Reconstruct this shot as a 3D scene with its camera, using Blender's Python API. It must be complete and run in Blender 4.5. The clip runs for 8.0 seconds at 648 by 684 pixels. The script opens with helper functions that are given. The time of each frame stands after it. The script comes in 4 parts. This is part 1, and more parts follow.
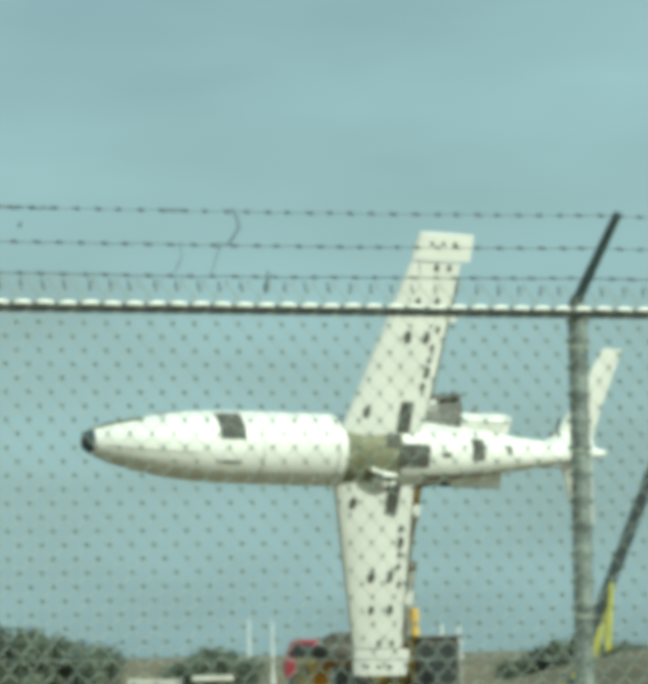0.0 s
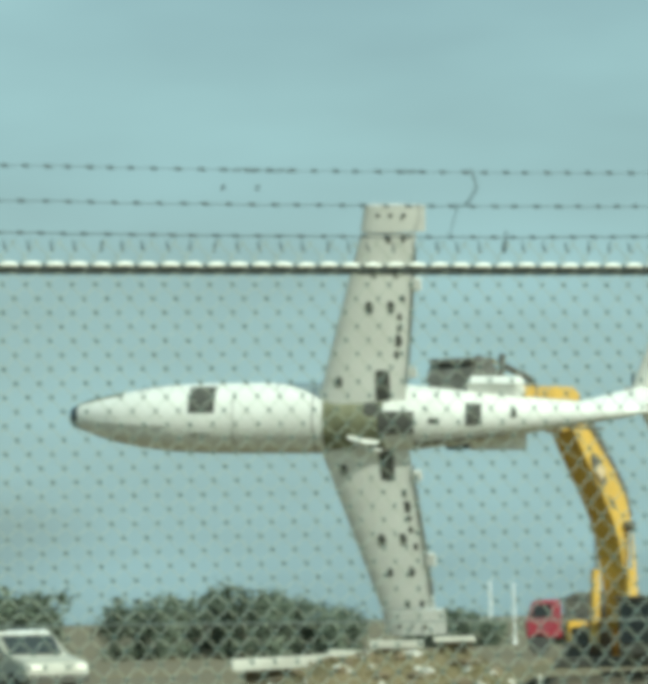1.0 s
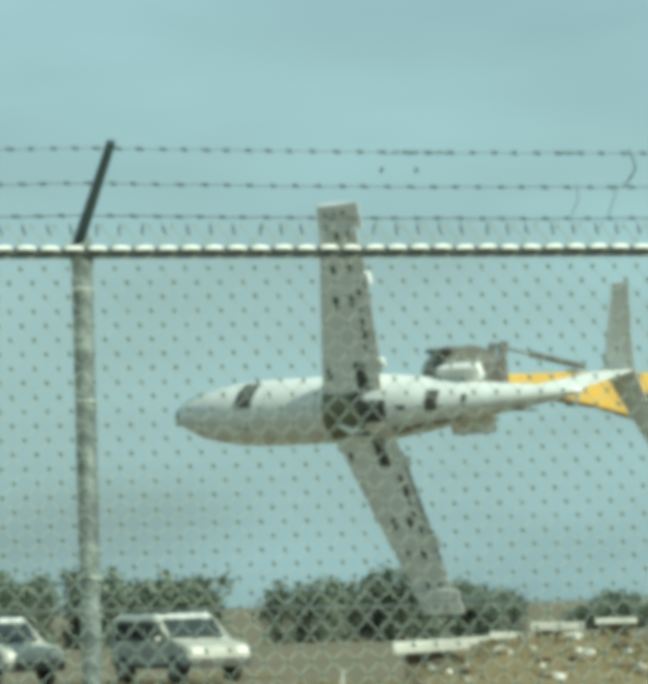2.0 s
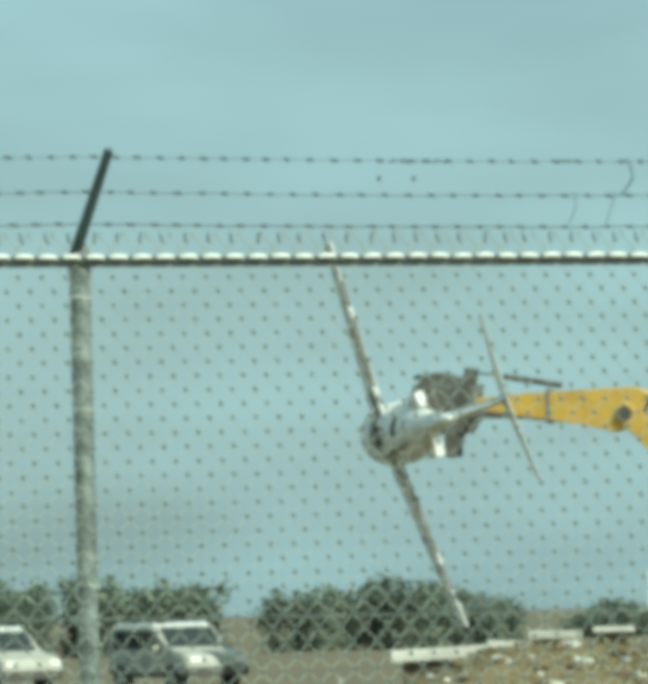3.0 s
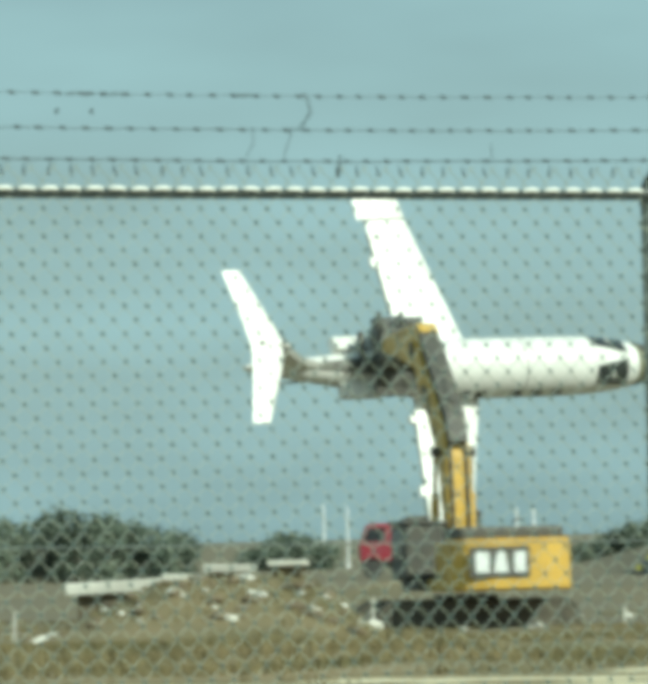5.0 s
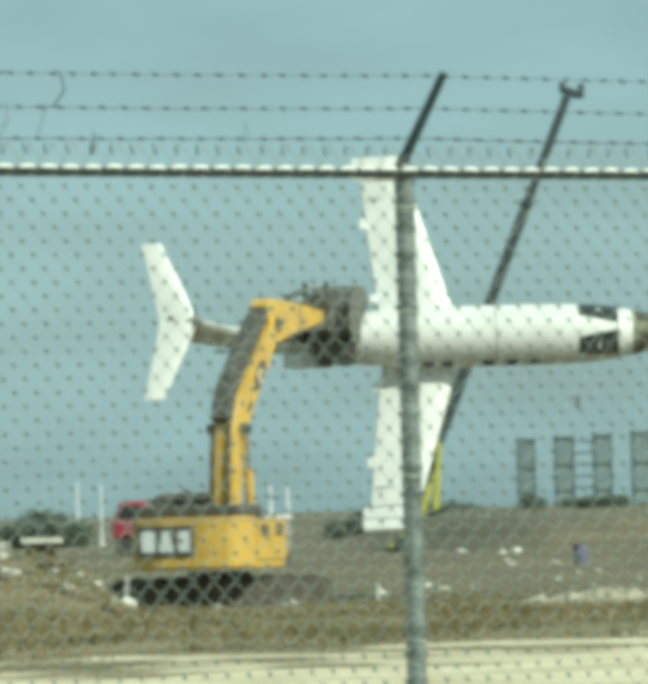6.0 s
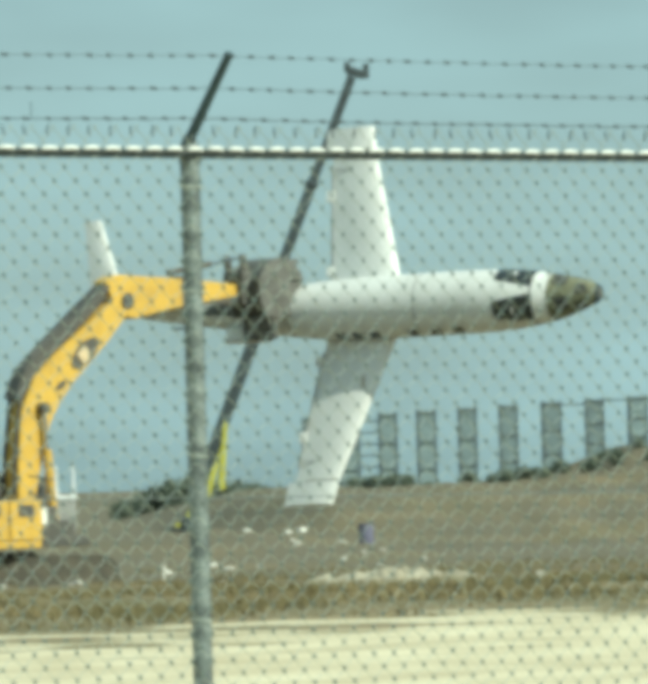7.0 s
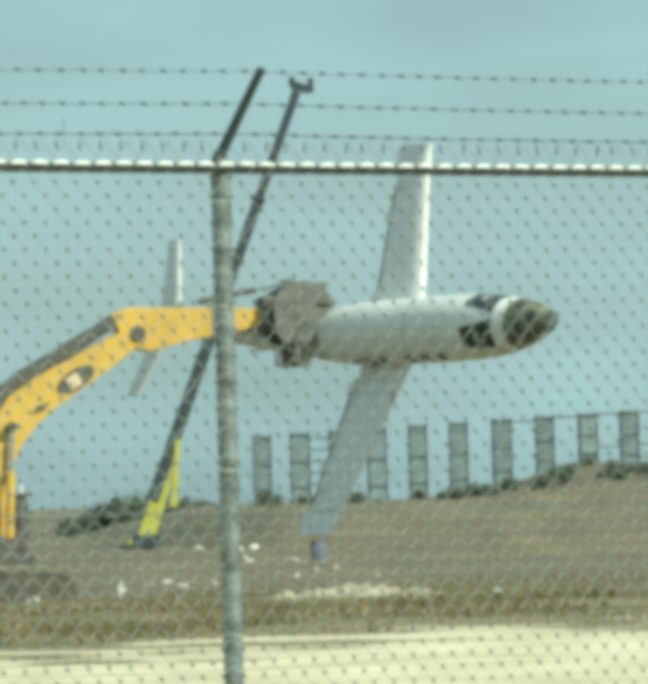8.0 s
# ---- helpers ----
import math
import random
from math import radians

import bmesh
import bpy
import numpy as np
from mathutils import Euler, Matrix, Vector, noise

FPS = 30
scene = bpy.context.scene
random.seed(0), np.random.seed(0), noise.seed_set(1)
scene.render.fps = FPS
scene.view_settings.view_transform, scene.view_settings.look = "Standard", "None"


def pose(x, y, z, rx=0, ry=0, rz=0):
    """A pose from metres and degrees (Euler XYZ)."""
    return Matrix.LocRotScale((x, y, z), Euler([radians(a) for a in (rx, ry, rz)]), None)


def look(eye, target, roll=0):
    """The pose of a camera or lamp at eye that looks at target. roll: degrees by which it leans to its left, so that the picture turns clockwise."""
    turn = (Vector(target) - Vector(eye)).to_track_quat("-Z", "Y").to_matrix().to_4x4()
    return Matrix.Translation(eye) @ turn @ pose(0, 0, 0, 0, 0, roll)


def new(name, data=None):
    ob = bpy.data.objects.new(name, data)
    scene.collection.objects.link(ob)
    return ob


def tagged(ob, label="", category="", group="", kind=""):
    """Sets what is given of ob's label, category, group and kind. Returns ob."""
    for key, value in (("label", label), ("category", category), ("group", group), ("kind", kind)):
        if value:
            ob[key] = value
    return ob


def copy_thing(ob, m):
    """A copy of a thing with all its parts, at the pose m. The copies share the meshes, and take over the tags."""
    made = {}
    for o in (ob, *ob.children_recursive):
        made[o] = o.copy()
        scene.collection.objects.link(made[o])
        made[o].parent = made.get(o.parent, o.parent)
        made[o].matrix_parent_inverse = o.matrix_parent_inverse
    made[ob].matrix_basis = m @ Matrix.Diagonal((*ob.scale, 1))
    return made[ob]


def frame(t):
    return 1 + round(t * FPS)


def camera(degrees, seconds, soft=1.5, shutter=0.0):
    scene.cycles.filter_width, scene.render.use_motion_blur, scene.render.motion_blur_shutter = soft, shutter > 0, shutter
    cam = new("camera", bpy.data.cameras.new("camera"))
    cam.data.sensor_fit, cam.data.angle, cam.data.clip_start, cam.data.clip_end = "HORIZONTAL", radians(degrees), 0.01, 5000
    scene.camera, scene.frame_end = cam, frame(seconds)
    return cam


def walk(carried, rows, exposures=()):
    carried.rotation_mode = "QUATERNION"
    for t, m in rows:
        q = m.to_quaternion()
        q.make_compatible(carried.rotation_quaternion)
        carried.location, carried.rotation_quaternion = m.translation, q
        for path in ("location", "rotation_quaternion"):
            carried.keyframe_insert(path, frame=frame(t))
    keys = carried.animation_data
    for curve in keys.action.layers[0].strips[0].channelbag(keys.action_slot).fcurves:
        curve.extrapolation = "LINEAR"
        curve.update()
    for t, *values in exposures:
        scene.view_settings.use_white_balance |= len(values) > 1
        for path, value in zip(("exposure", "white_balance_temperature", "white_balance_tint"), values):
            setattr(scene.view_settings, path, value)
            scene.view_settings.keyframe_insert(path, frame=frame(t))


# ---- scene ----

# ---------------------------------------------------------------- camera
cam = camera(7.682, 8.0, soft=8.3, shutter=0.4)


def cam_pose(yaw, tilt, roll, dx=0.0):
    """Eye beside the fence; yaw to the right, tilt up, roll as look() takes it."""
    a, b = radians(yaw), radians(tilt)
    eye = Vector((dx, 0.0, 1.4))
    return look(eye, eye + Vector((math.sin(a) * math.cos(b), math.cos(a) * math.cos(b), math.sin(b))), roll)


walk(cam, [
    (0.0, cam_pose(-0.706, 3.685, -0.995)),
    (0.5, cam_pose(-2.128, 3.476, -1.200)),
    (1.0, cam_pose(-3.556, 3.280, -1.347)),
    (1.5, cam_pose(-4.798, 3.131, -1.442)),
    (1.7, cam_pose(-5.186, 3.094, -1.497)),
    (2.8, cam_pose(-5.625, 3.222, -1.600)),
    (3.0, cam_pose(-5.425, 3.220, -1.601)),
    (3.5, cam_pose(-4.703, 3.129, -1.606)),
    (4.0, cam_pose(-3.742, 2.906, -1.504)),
    (4.2, cam_pose(-3.342, 2.784, -1.502)),
    (5.3, cam_pose(-0.808, 2.190, -1.351)),
    (5.5, cam_pose(-0.221, 2.112, -1.346)),
    (6.0, cam_pose(1.313, 1.993, -1.453)),
    (6.5, cam_pose(2.857, 1.800, -1.502)),
    (7.0, cam_pose(3.850, 1.689, -1.534)),
    (7.5, cam_pose(4.385, 1.716, -1.532, -0.098)),
    (8.0, cam_pose(4.525, 1.876, -1.568, -0.293)),
], exposures=((0.0, 0.04, 6230, -10), (1.5, 0.15, 6200, -10), (4.0, 0.16, 6180, -10), (5.5, 0.0, 6200, -9), (6.5, 0.10, 6280, -8), (8.0, 0.22, 6320, -7)))

# ---------------------------------------------------------------- world and sun
SUN_EL, SUN_DIR = radians(38), Vector((0.76, -0.65, 0.0)).normalized()
world = bpy.data.worlds.new("world")
scene.world = world
world.use_nodes = True
wn, wl = world.node_tree.nodes, world.node_tree.links
wn.clear()
w_out, w_bg = wn.new("ShaderNodeOutputWorld"), wn.new("ShaderNodeBackground")
sky = wn.new("ShaderNodeTexSky")
sky.sky_type, sky.sun_disc = "NISHITA", False
sky.sun_elevation, sky.sun_rotation = SUN_EL, math.atan2(SUN_DIR.x, SUN_DIR.y)
sky.air_density, sky.dust_density, sky.ozone_density = 1.0, 2.0, 1.0
w_tc, w_map, w_noise, w_ramp, w_mix = (wn.new(k) for k in (
    "ShaderNodeTexCoord", "ShaderNodeMapping", "ShaderNodeTexNoise", "ShaderNodeValToRGB", "ShaderNodeMixRGB"))
w_map.inputs["Scale"].default_value = (7.0, 7.0, 22.0)
w_noise.inputs["Scale"].default_value, w_noise.inputs["Detail"].default_value = 1.6, 3.0
w_noise.inputs["Roughness"].default_value = 0.45
w_ramp.color_ramp.elements[0].position, w_ramp.color_ramp.elements[1].position = 0.2, 0.85
w_ramp.color_ramp.elements[0].color, w_ramp.color_ramp.elements[1].color = (0.36, 0.36, 0.36, 1), (1, 1, 1, 1)
w_mix.inputs[2].default_value = (5.8, 8.1, 8.8, 1)
wl.new(w_tc.outputs["Generated"], w_map.inputs["Vector"])
wl.new(w_map.outputs["Vector"], w_noise.inputs["Vector"])
wl.new(w_noise.outputs["Fac"], w_ramp.inputs["Fac"])
wl.new(w_ramp.outputs["Color"], w_mix.inputs["Fac"])
wl.new(sky.outputs["Color"], w_mix.inputs[1])
wl.new(w_mix.outputs["Color"], w_bg.inputs["Color"])
wl.new(w_bg.outputs["Background"], w_out.inputs["Surface"])
w_bg.inputs["Strength"].default_value = 0.0705

sun = new("sun", bpy.data.lights.new("sun", "SUN"))
sun.data.energy, sun.data.angle, sun.data.color = 4.6, radians(0.5), (1.0, 0.95, 0.84)
to_sun = SUN_DIR * math.cos(SUN_EL) + Vector((0, 0, math.sin(SUN_EL)))
sun.matrix_world = look(to_sun * 50, (0, 0, 0))


# ---------------------------------------------------------------- materials
def surface(name, base, rough=0.6, metal=0.0, other=None, scale=2.0, mix=(0.35, 0.65), bump=0.15, fine=40.0, rnd=0.0):
    """A worn surface: two colours mixed at a coarse scale, a fine grain and a slight relief."""
    m = bpy.data.materials.new(name)
    m.use_nodes = True
    n, l = m.node_tree.nodes, m.node_tree.links
    b = n["Principled BSDF"]
    b.inputs["Roughness"].default_value, b.inputs["Metallic"].default_value = rough, metal
    other = other or tuple(c * 0.72 for c in base)
    tc, big, small, ramp, mixer, grain, relief = (n.new(k) for k in (
        "ShaderNodeTexCoord", "ShaderNodeTexNoise", "ShaderNodeTexNoise", "ShaderNodeValToRGB", "ShaderNodeMixRGB",
        "ShaderNodeMixRGB", "ShaderNodeBump"))
    big.inputs["Scale"].default_value, big.inputs["Detail"].default_value = scale, 5
    small.inputs["Scale"].default_value, small.inputs["Detail"].default_value = fine, 3
    ramp.color_ramp.elements[0].position, ramp.color_ramp.elements[1].position = mix
    mixer.inputs[1].default_value, mixer.inputs[2].default_value = (*base, 1), (*other, 1)
    grain.blend_type = "OVERLAY"
    grain.inputs["Fac"].default_value = 0.35
    relief.inputs["Strength"].default_value, relief.inputs["Distance"].default_value = bump, 0.02
    for o in (big, small):
        l.new(tc.outputs["Object"], o.inputs["Vector"])
    l.new(big.outputs["Fac"], ramp.inputs["Fac"])
    l.new(ramp.outputs["Color"], mixer.inputs["Fac"])
    l.new(mixer.outputs["Color"], grain.inputs[1])
    l.new(small.outputs["Fac"], grain.inputs[2])
    l.new(small.outputs["Fac"], relief.inputs["Height"])
    l.new(relief.outputs["Normal"], b.inputs["Normal"])
    last = grain.outputs["Color"]
    if rnd:
        info, hsv, mr = n.new("ShaderNodeObjectInfo"), n.new("ShaderNodeHueSaturation"), n.new("ShaderNodeMapRange")
        mr.inputs["To Min"].default_value, mr.inputs["To Max"].default_value = 1 - rnd, 1 + rnd
        l.new(info.outputs["Random"], mr.inputs["Value"])
        l.new(mr.outputs["Result"], hsv.inputs["Value"])
        l.new(last, hsv.inputs["Color"])
        last = hsv.outputs["Color"]
    l.new(last, b.inputs["Base Color"])
    return m


M_GALV = surface("galvanised_steel", (0.23, 0.265, 0.26), 0.5, 0.35, (0.11, 0.13, 0.13), 14, (0.38, 0.62), fine=90)
M_WIRE = surface("galvanised_wire", (0.50, 0.54, 0.48), 0.5, 0.1, (0.42, 0.46, 0.40), 20)
# dark tone for the shade where two mesh wires hook together
M_KNOT = surface("shaded_wire", (0.062, 0.104, 0.106), 0.8, 0.0, (0.05, 0.085, 0.088), 20)
M_ARM = surface("weathered_dark_steel", (0.022, 0.048, 0.058), 0.6, 0.1, (0.016, 0.034, 0.042), 6)
M_RAIL = surface("grimy_tube", (0.032, 0.042, 0.044), 0.65, 0.1, (0.02, 0.028, 0.03), 8)
M_TIE = surface("bright_aluminium", (0.86, 0.88, 0.86), 0.45, 0.1, (0.7, 0.72, 0.7), 12)
M_BARB = surface("weathered_barbed_wire", (0.045, 0.065, 0.075), 0.75, 0.0, (0.06, 0.075, 0.08), 9)
M_WHITE = surface("aircraft_white_paint", (0.76, 0.76, 0.73), 0.42, 0.0, (0.65, 0.65, 0.615), 0.9, (0.3, 0.75), 0.05, 25)
M_PRIMER = surface("olive_primer", (0.125, 0.128, 0.075), 0.7, 0.0, (0.21, 0.21, 0.13), 3, fine=18)
M_NOSE = surface("nose_bulkhead", (0.035, 0.055, 0.075), 0.6, 0.2, (0.06, 0.08, 0.09), 5)
# near-black for unlit insides of openings, and for small dark fittings
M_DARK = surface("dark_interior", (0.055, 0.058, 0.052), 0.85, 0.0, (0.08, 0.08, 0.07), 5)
M_PANEL = surface("bare_grey_metal", (0.28, 0.28, 0.26), 0.5, 0.5, (0.20, 0.20, 0.18), 4)
M_YELLOW = surface("machine_yellow_paint", (0.62, 0.39, 0.07), 0.45, 0.0, (0.46, 0.285, 0.06), 1.6, (0.4, 0.8), 0.08, 20)
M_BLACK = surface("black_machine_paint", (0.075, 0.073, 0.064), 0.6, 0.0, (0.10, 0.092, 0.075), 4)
M_TRACK = surface("dirt_caked_steel", (0.085, 0.078, 0.06), 0.85, 0.1, (0.14, 0.12, 0.085), 2.5, (0.45, 0.75))
M_STEEL = surface("worn_grapple_steel", (0.165, 0.165, 0.148), 0.65, 0.2, (0.095, 0.092, 0.08), 3)
M_CHROME = surface("cylinder_rod", (0.7, 0.7, 0.7), 0.15, 1.0, (0.6, 0.6, 0.6), 3, bump=0.0)
M_HOSE = surface("black_rubber", (0.045, 0.045, 0.044), 0.7, 0.0, (0.07, 0.068, 0.06), 6)
M_GLASS = surface("dark_window_glass", (0.035, 0.042, 0.04), 0.12, 0.0, (0.03, 0.035, 0.04), 1, bump=0.0)
M_LAMP = surface("work_lamp_lens", (0.85, 0.84, 0.78), 0.3, 0.0, (0.8, 0.78, 0.7), 4)
M_AMBER = surface("tan_lamp_lens", (0.66, 0.52, 0.32), 0.35, 0.0, (0.55, 0.42, 0.25), 4)
M_RED = surface("red_truck_paint", (0.27, 0.055, 0.075), 0.4, 0.0, (0.3, 0.015, 0.035), 2)
M_CARW = surface("dusty_white_car_paint", (0.47, 0.47, 0.42), 0.55, 0.0, (0.36, 0.35, 0.30), 2)
M_CARG = surface("silver_car_paint", (0.30, 0.31, 0.28), 0.45, 0.1, (0.22, 0.22, 0.19), 2)
M_CONC = surface("grey_concrete", (0.33, 0.33, 0.31), 0.85, 0.0, (0.24, 0.24, 0.22), 1.2, rnd=0.2)
M_PALE = surface("pale_concrete", (0.66, 0.64, 0.57), 0.85, 0.0, (0.5, 0.48, 0.42), 1.5, rnd=0.2)
M_FORM = surface("column_formwork", (0.20, 0.265, 0.275), 0.7, 0.1, (0.155, 0.205, 0.215), 1.5, rnd=0.15)
M_RUST = surface("grey_scaffold_bar", (0.12, 0.15, 0.155), 0.8, 0.1, (0.09, 0.11, 0.115), 3)
M_LIFT = surface("lift_yellow_green", (0.50, 0.48, 0.07), 0.5, 0.0, (0.40, 0.38, 0.06), 2)
M_LIFTD = surface("lift_grey_boom", (0.055, 0.075, 0.08), 0.5, 0.1, (0.04, 0.05, 0.055), 2)
M_BLUE = surface("blue_plastic", (0.16, 0.155, 0.235), 0.6, 0.0, (0.13, 0.13, 0.19), 3)
M_POLE = surface("white_pole_paint", (0.85, 0.86, 0.85), 0.4, 0.0, (0.75, 0.76, 0.75), 2)
M_BARK = surface("bark", (0.10, 0.075, 0.05), 0.9, 0.0, (0.06, 0.045, 0.03), 6)
M_LEAF = surface("leaves", (0.13, 0.16, 0.115), 0.75, 0.0, (0.10, 0.13, 0.095), 1.5, rnd=0.25)
M_GRASS = surface("dry_grass", (0.235, 0.185, 0.092), 0.9, 0.0, (0.14, 0.125, 0.056), 0.3)
M_DIRT = surface("brown_dirt", (0.20, 0.155, 0.095), 0.95, 0.0, (0.13, 0.105, 0.07), 0.8, bump=0.5, fine=8)
M_SAND = surface("pale_sand", (0.45, 0.41, 0.31), 0.95, 0.0, (0.30, 0.26, 0.18), 1.4, bump=0.4, fine=9)


# ---------------------------------------------------------------- mesh helpers
def mesh_of(bm, name, smooth=False):
    me = bpy.data.meshes.new(name)
    bmesh.ops.recalc_face_normals(bm, faces=bm.faces)
    bm.to_mesh(me)
    bm.free()
    if smooth:
        for p in me.polygons:
            p.use_smooth = True
    return me


def part(name, bm, material, parent=None, label="", smooth=False, m=None):
    """Links a bmesh as one mesh object under a thing or a part."""
    ob = new(name, mesh_of(bm, name, smooth))
    ob.data.materials.append(material)
    ob.parent = parent
    if m is not None:
        ob.matrix_basis = m
    return tagged(ob, label)


def thing(name, label, category, m=None, group="", kind=""):
    ob = new(name)
    ob.empty_display_size = 0.2
    if m is not None:
        ob.matrix_basis = m
    return tagged(ob, label, category, group, kind)


def box(bm, size, at=(0, 0, 0), rot=None, bevel=0.0):
    r = bmesh.ops.create_cube(bm, size=1.0)
    vs = r["verts"]
    bmesh.ops.scale(bm, vec=size, verts=vs)
    if bevel:
        es = list({e for v in vs for e in v.link_edges})
        rb = bmesh.ops.bevel(bm, geom=es, offset=bevel, segments=2, affect="EDGES", profile=0.6)
        vs = list({v for f in rb["faces"] for v in f.verts} | {v for v in vs if v.is_valid})
    m = Matrix.Translation(at) @ (rot.to_4x4() if rot else Matrix())
    bmesh.ops.transform(bm, matrix=m, verts=vs)
    return bm


def tube(bm, a, b, r, r2=None, sides=10, caps=True):
    """A straight round bar from a to b."""
    a, b = Vector(a), Vector(b)
    d = b - a
    q = bmesh.ops.create_cone(bm, cap_ends=caps, segments=sides, radius1=r, radius2=r if r2 is None else r2, depth=d.length)
    m = Matrix.Translation((a + b) / 2) @ d.to_track_quat("Z", "Y").to_matrix().to_4x4()
    bmesh.ops.transform(bm, matrix=m, verts=q["verts"])
    return bm


def path_tube(bm, pts, radii, sides=6):
    """A bar bent along points, with a radius at each."""
    pts = [Vector(p) for p in pts]
    rings = []
    for i, p in enumerate(pts):
        d = (pts[min(i + 1, len(pts) - 1)] - pts[max(i - 1, 0)]).normalized()
        u = d.orthogonal().normalized() if i == 0 else (u - d * u.dot(d)).normalized()
        w = d.cross(u)
        r = radii[i] if isinstance(radii, (list, tuple)) else radii
        rings.append([bm.verts.new(p + (u * math.cos(k) + w * math.sin(k)) * r)
                      for k in (2 * math.pi * j / sides for j in range(sides))])
    for a, b in zip(rings, rings[1:]):
        for j in range(sides):
            bm.faces.new((a[j], a[(j + 1) % sides], b[(j + 1) % sides], b[j]))
    bm.faces.new(rings[0])
    bm.faces.new(rings[-1])
    return bm


def prism(bm, outline, width, axis="y", at=0.0, bevel=0.0):
    """An outline in (x, z) given a width along y, centred on at."""
    lo = [bm.verts.new((x, at - width / 2, z)) for x, z in outline]
    hi = [bm.verts.new((x, at + width / 2, z)) for x, z in outline]
    fs = [bm.faces.new(lo), bm.faces.new(hi)]
    k = len(lo)
    for i in range(k):
        fs.append(bm.faces.new((lo[i], lo[(i + 1) % k], hi[(i + 1) % k], hi[i])))
    if bevel:
        es = list({e for f in fs for e in f.edges})
        bmesh.ops.bevel(bm, geom=es, offset=bevel, segments=1, affect="EDGES")
    return bm


def oval(c, a, b, turn):
    """Outline of an oval round c with half axes a and b, turned by that many degrees."""
    k, out = radians(turn), []
    for q in range(16):
        u, v = a * math.cos(q * math.pi / 8), b * math.sin(q * math.pi / 8)
        out.append((c[0] + u * math.cos(k) - v * math.sin(k), c[1] + u * math.sin(k) + v * math.cos(k)))
    return out


def B():
    return bmesh.new()


# ---------------------------------------------------------------- ground
DEEP = 1.4     # depth of the field against its first sketch


def step(a, b, x):
    k = min(max((x - a) / (b - a), 0.0), 1.0)
    return k * k * (3 - 2 * k)


def ground_z(x, y):
    y /= DEEP
    z = -1.0 * step(42, 78, y)
    z -= 0.2 * math.exp(-((x / 9) ** 2 + ((y - 88) / 12) ** 2))
    z += 0.45 * math.exp(-(((x + 17) / 9) ** 2 + ((y - 90) / 14) ** 2))
    # heap of rubble and earth, and a low grassy rise before the machine
    z += 1.25 * step(-8.4, -4.6, x) * (1 - step(-3.2, -0.9, x)) * math.exp(-((y - 60) / 3.2) ** 2)
    z += 0.38 * math.exp(-((y - 74) / 6.0) ** 2) * (1 - step(9, 16, abs(x)))
    z += 0.3 * math.exp(-(((x - 7) / 2.2) ** 2 + ((y - 61) / 1.5) ** 2))
    z += 0.95 * math.exp(-(((x - 6.6) / 5.0) ** 2 + ((y - 121) / 8.0) ** 2))
    # earth bank under the columns
    z += step(122, 142, y) * (1 - step(200, 300, y)) * (2.2 * step(7, 14, x) + 1.5 * math.exp(-((x - 28.0) / 4.2) ** 2 - ((y - 151) / 7) ** 2)) * (1 - step(60, 110, x))
    z += 1.0 * math.exp(-(((x + 1.5) / 3.6) ** 2 + ((y - 119) / 5.0) ** 2))
    z += 0.22 * noise.noise((x * 0.5, y * 0.3, 6.0)) * step(100, 130, y) * (1 - step(160, 220, y))
    z += 0.10 * noise.noise((x * 0.35, y * 0.22, 1.0)) * step(30, 46, y)
    z += 0.05 * noise.noise((x * 1.3, y * 0.9, 4.0)) * step(34, 46, y)
    if y > 300:
        z += step(300, 900, y) * 0.9
    return z


def build_ground():
    def spread(lo, hi, far, n):
        core = list(np.linspace(lo, hi, n))
        out = [hi + (far - hi) * (k / 16) ** 2.2 for k in range(1, 17)]
        return core, out
    xs, far_x = spread(-45, 45, 4200, 181)
    xs = [-v for v in reversed(far_x)] + xs + far_x
    ys, far_y = spread(-20, 240, 4200, 400)
    ys = [-v * 0.05 - 20 for v in reversed(far_y)] + ys + far_y
    bm = B()
    grid = [[bm.verts.new((x, y, ground_z(x, y))) for x in xs] for y in ys]
    for j in range(len(ys) - 1):
        for i in range(len(xs) - 1):
            bm.faces.new((grid[j][i], grid[j][i + 1], grid[j + 1][i + 1], grid[j + 1][i]))
    ob = part("ground", bm, ground_material(), smooth=True)
    return tagged(ob, "dry brown grass and dirt with a pale sandy track", "ground", kind="structure")


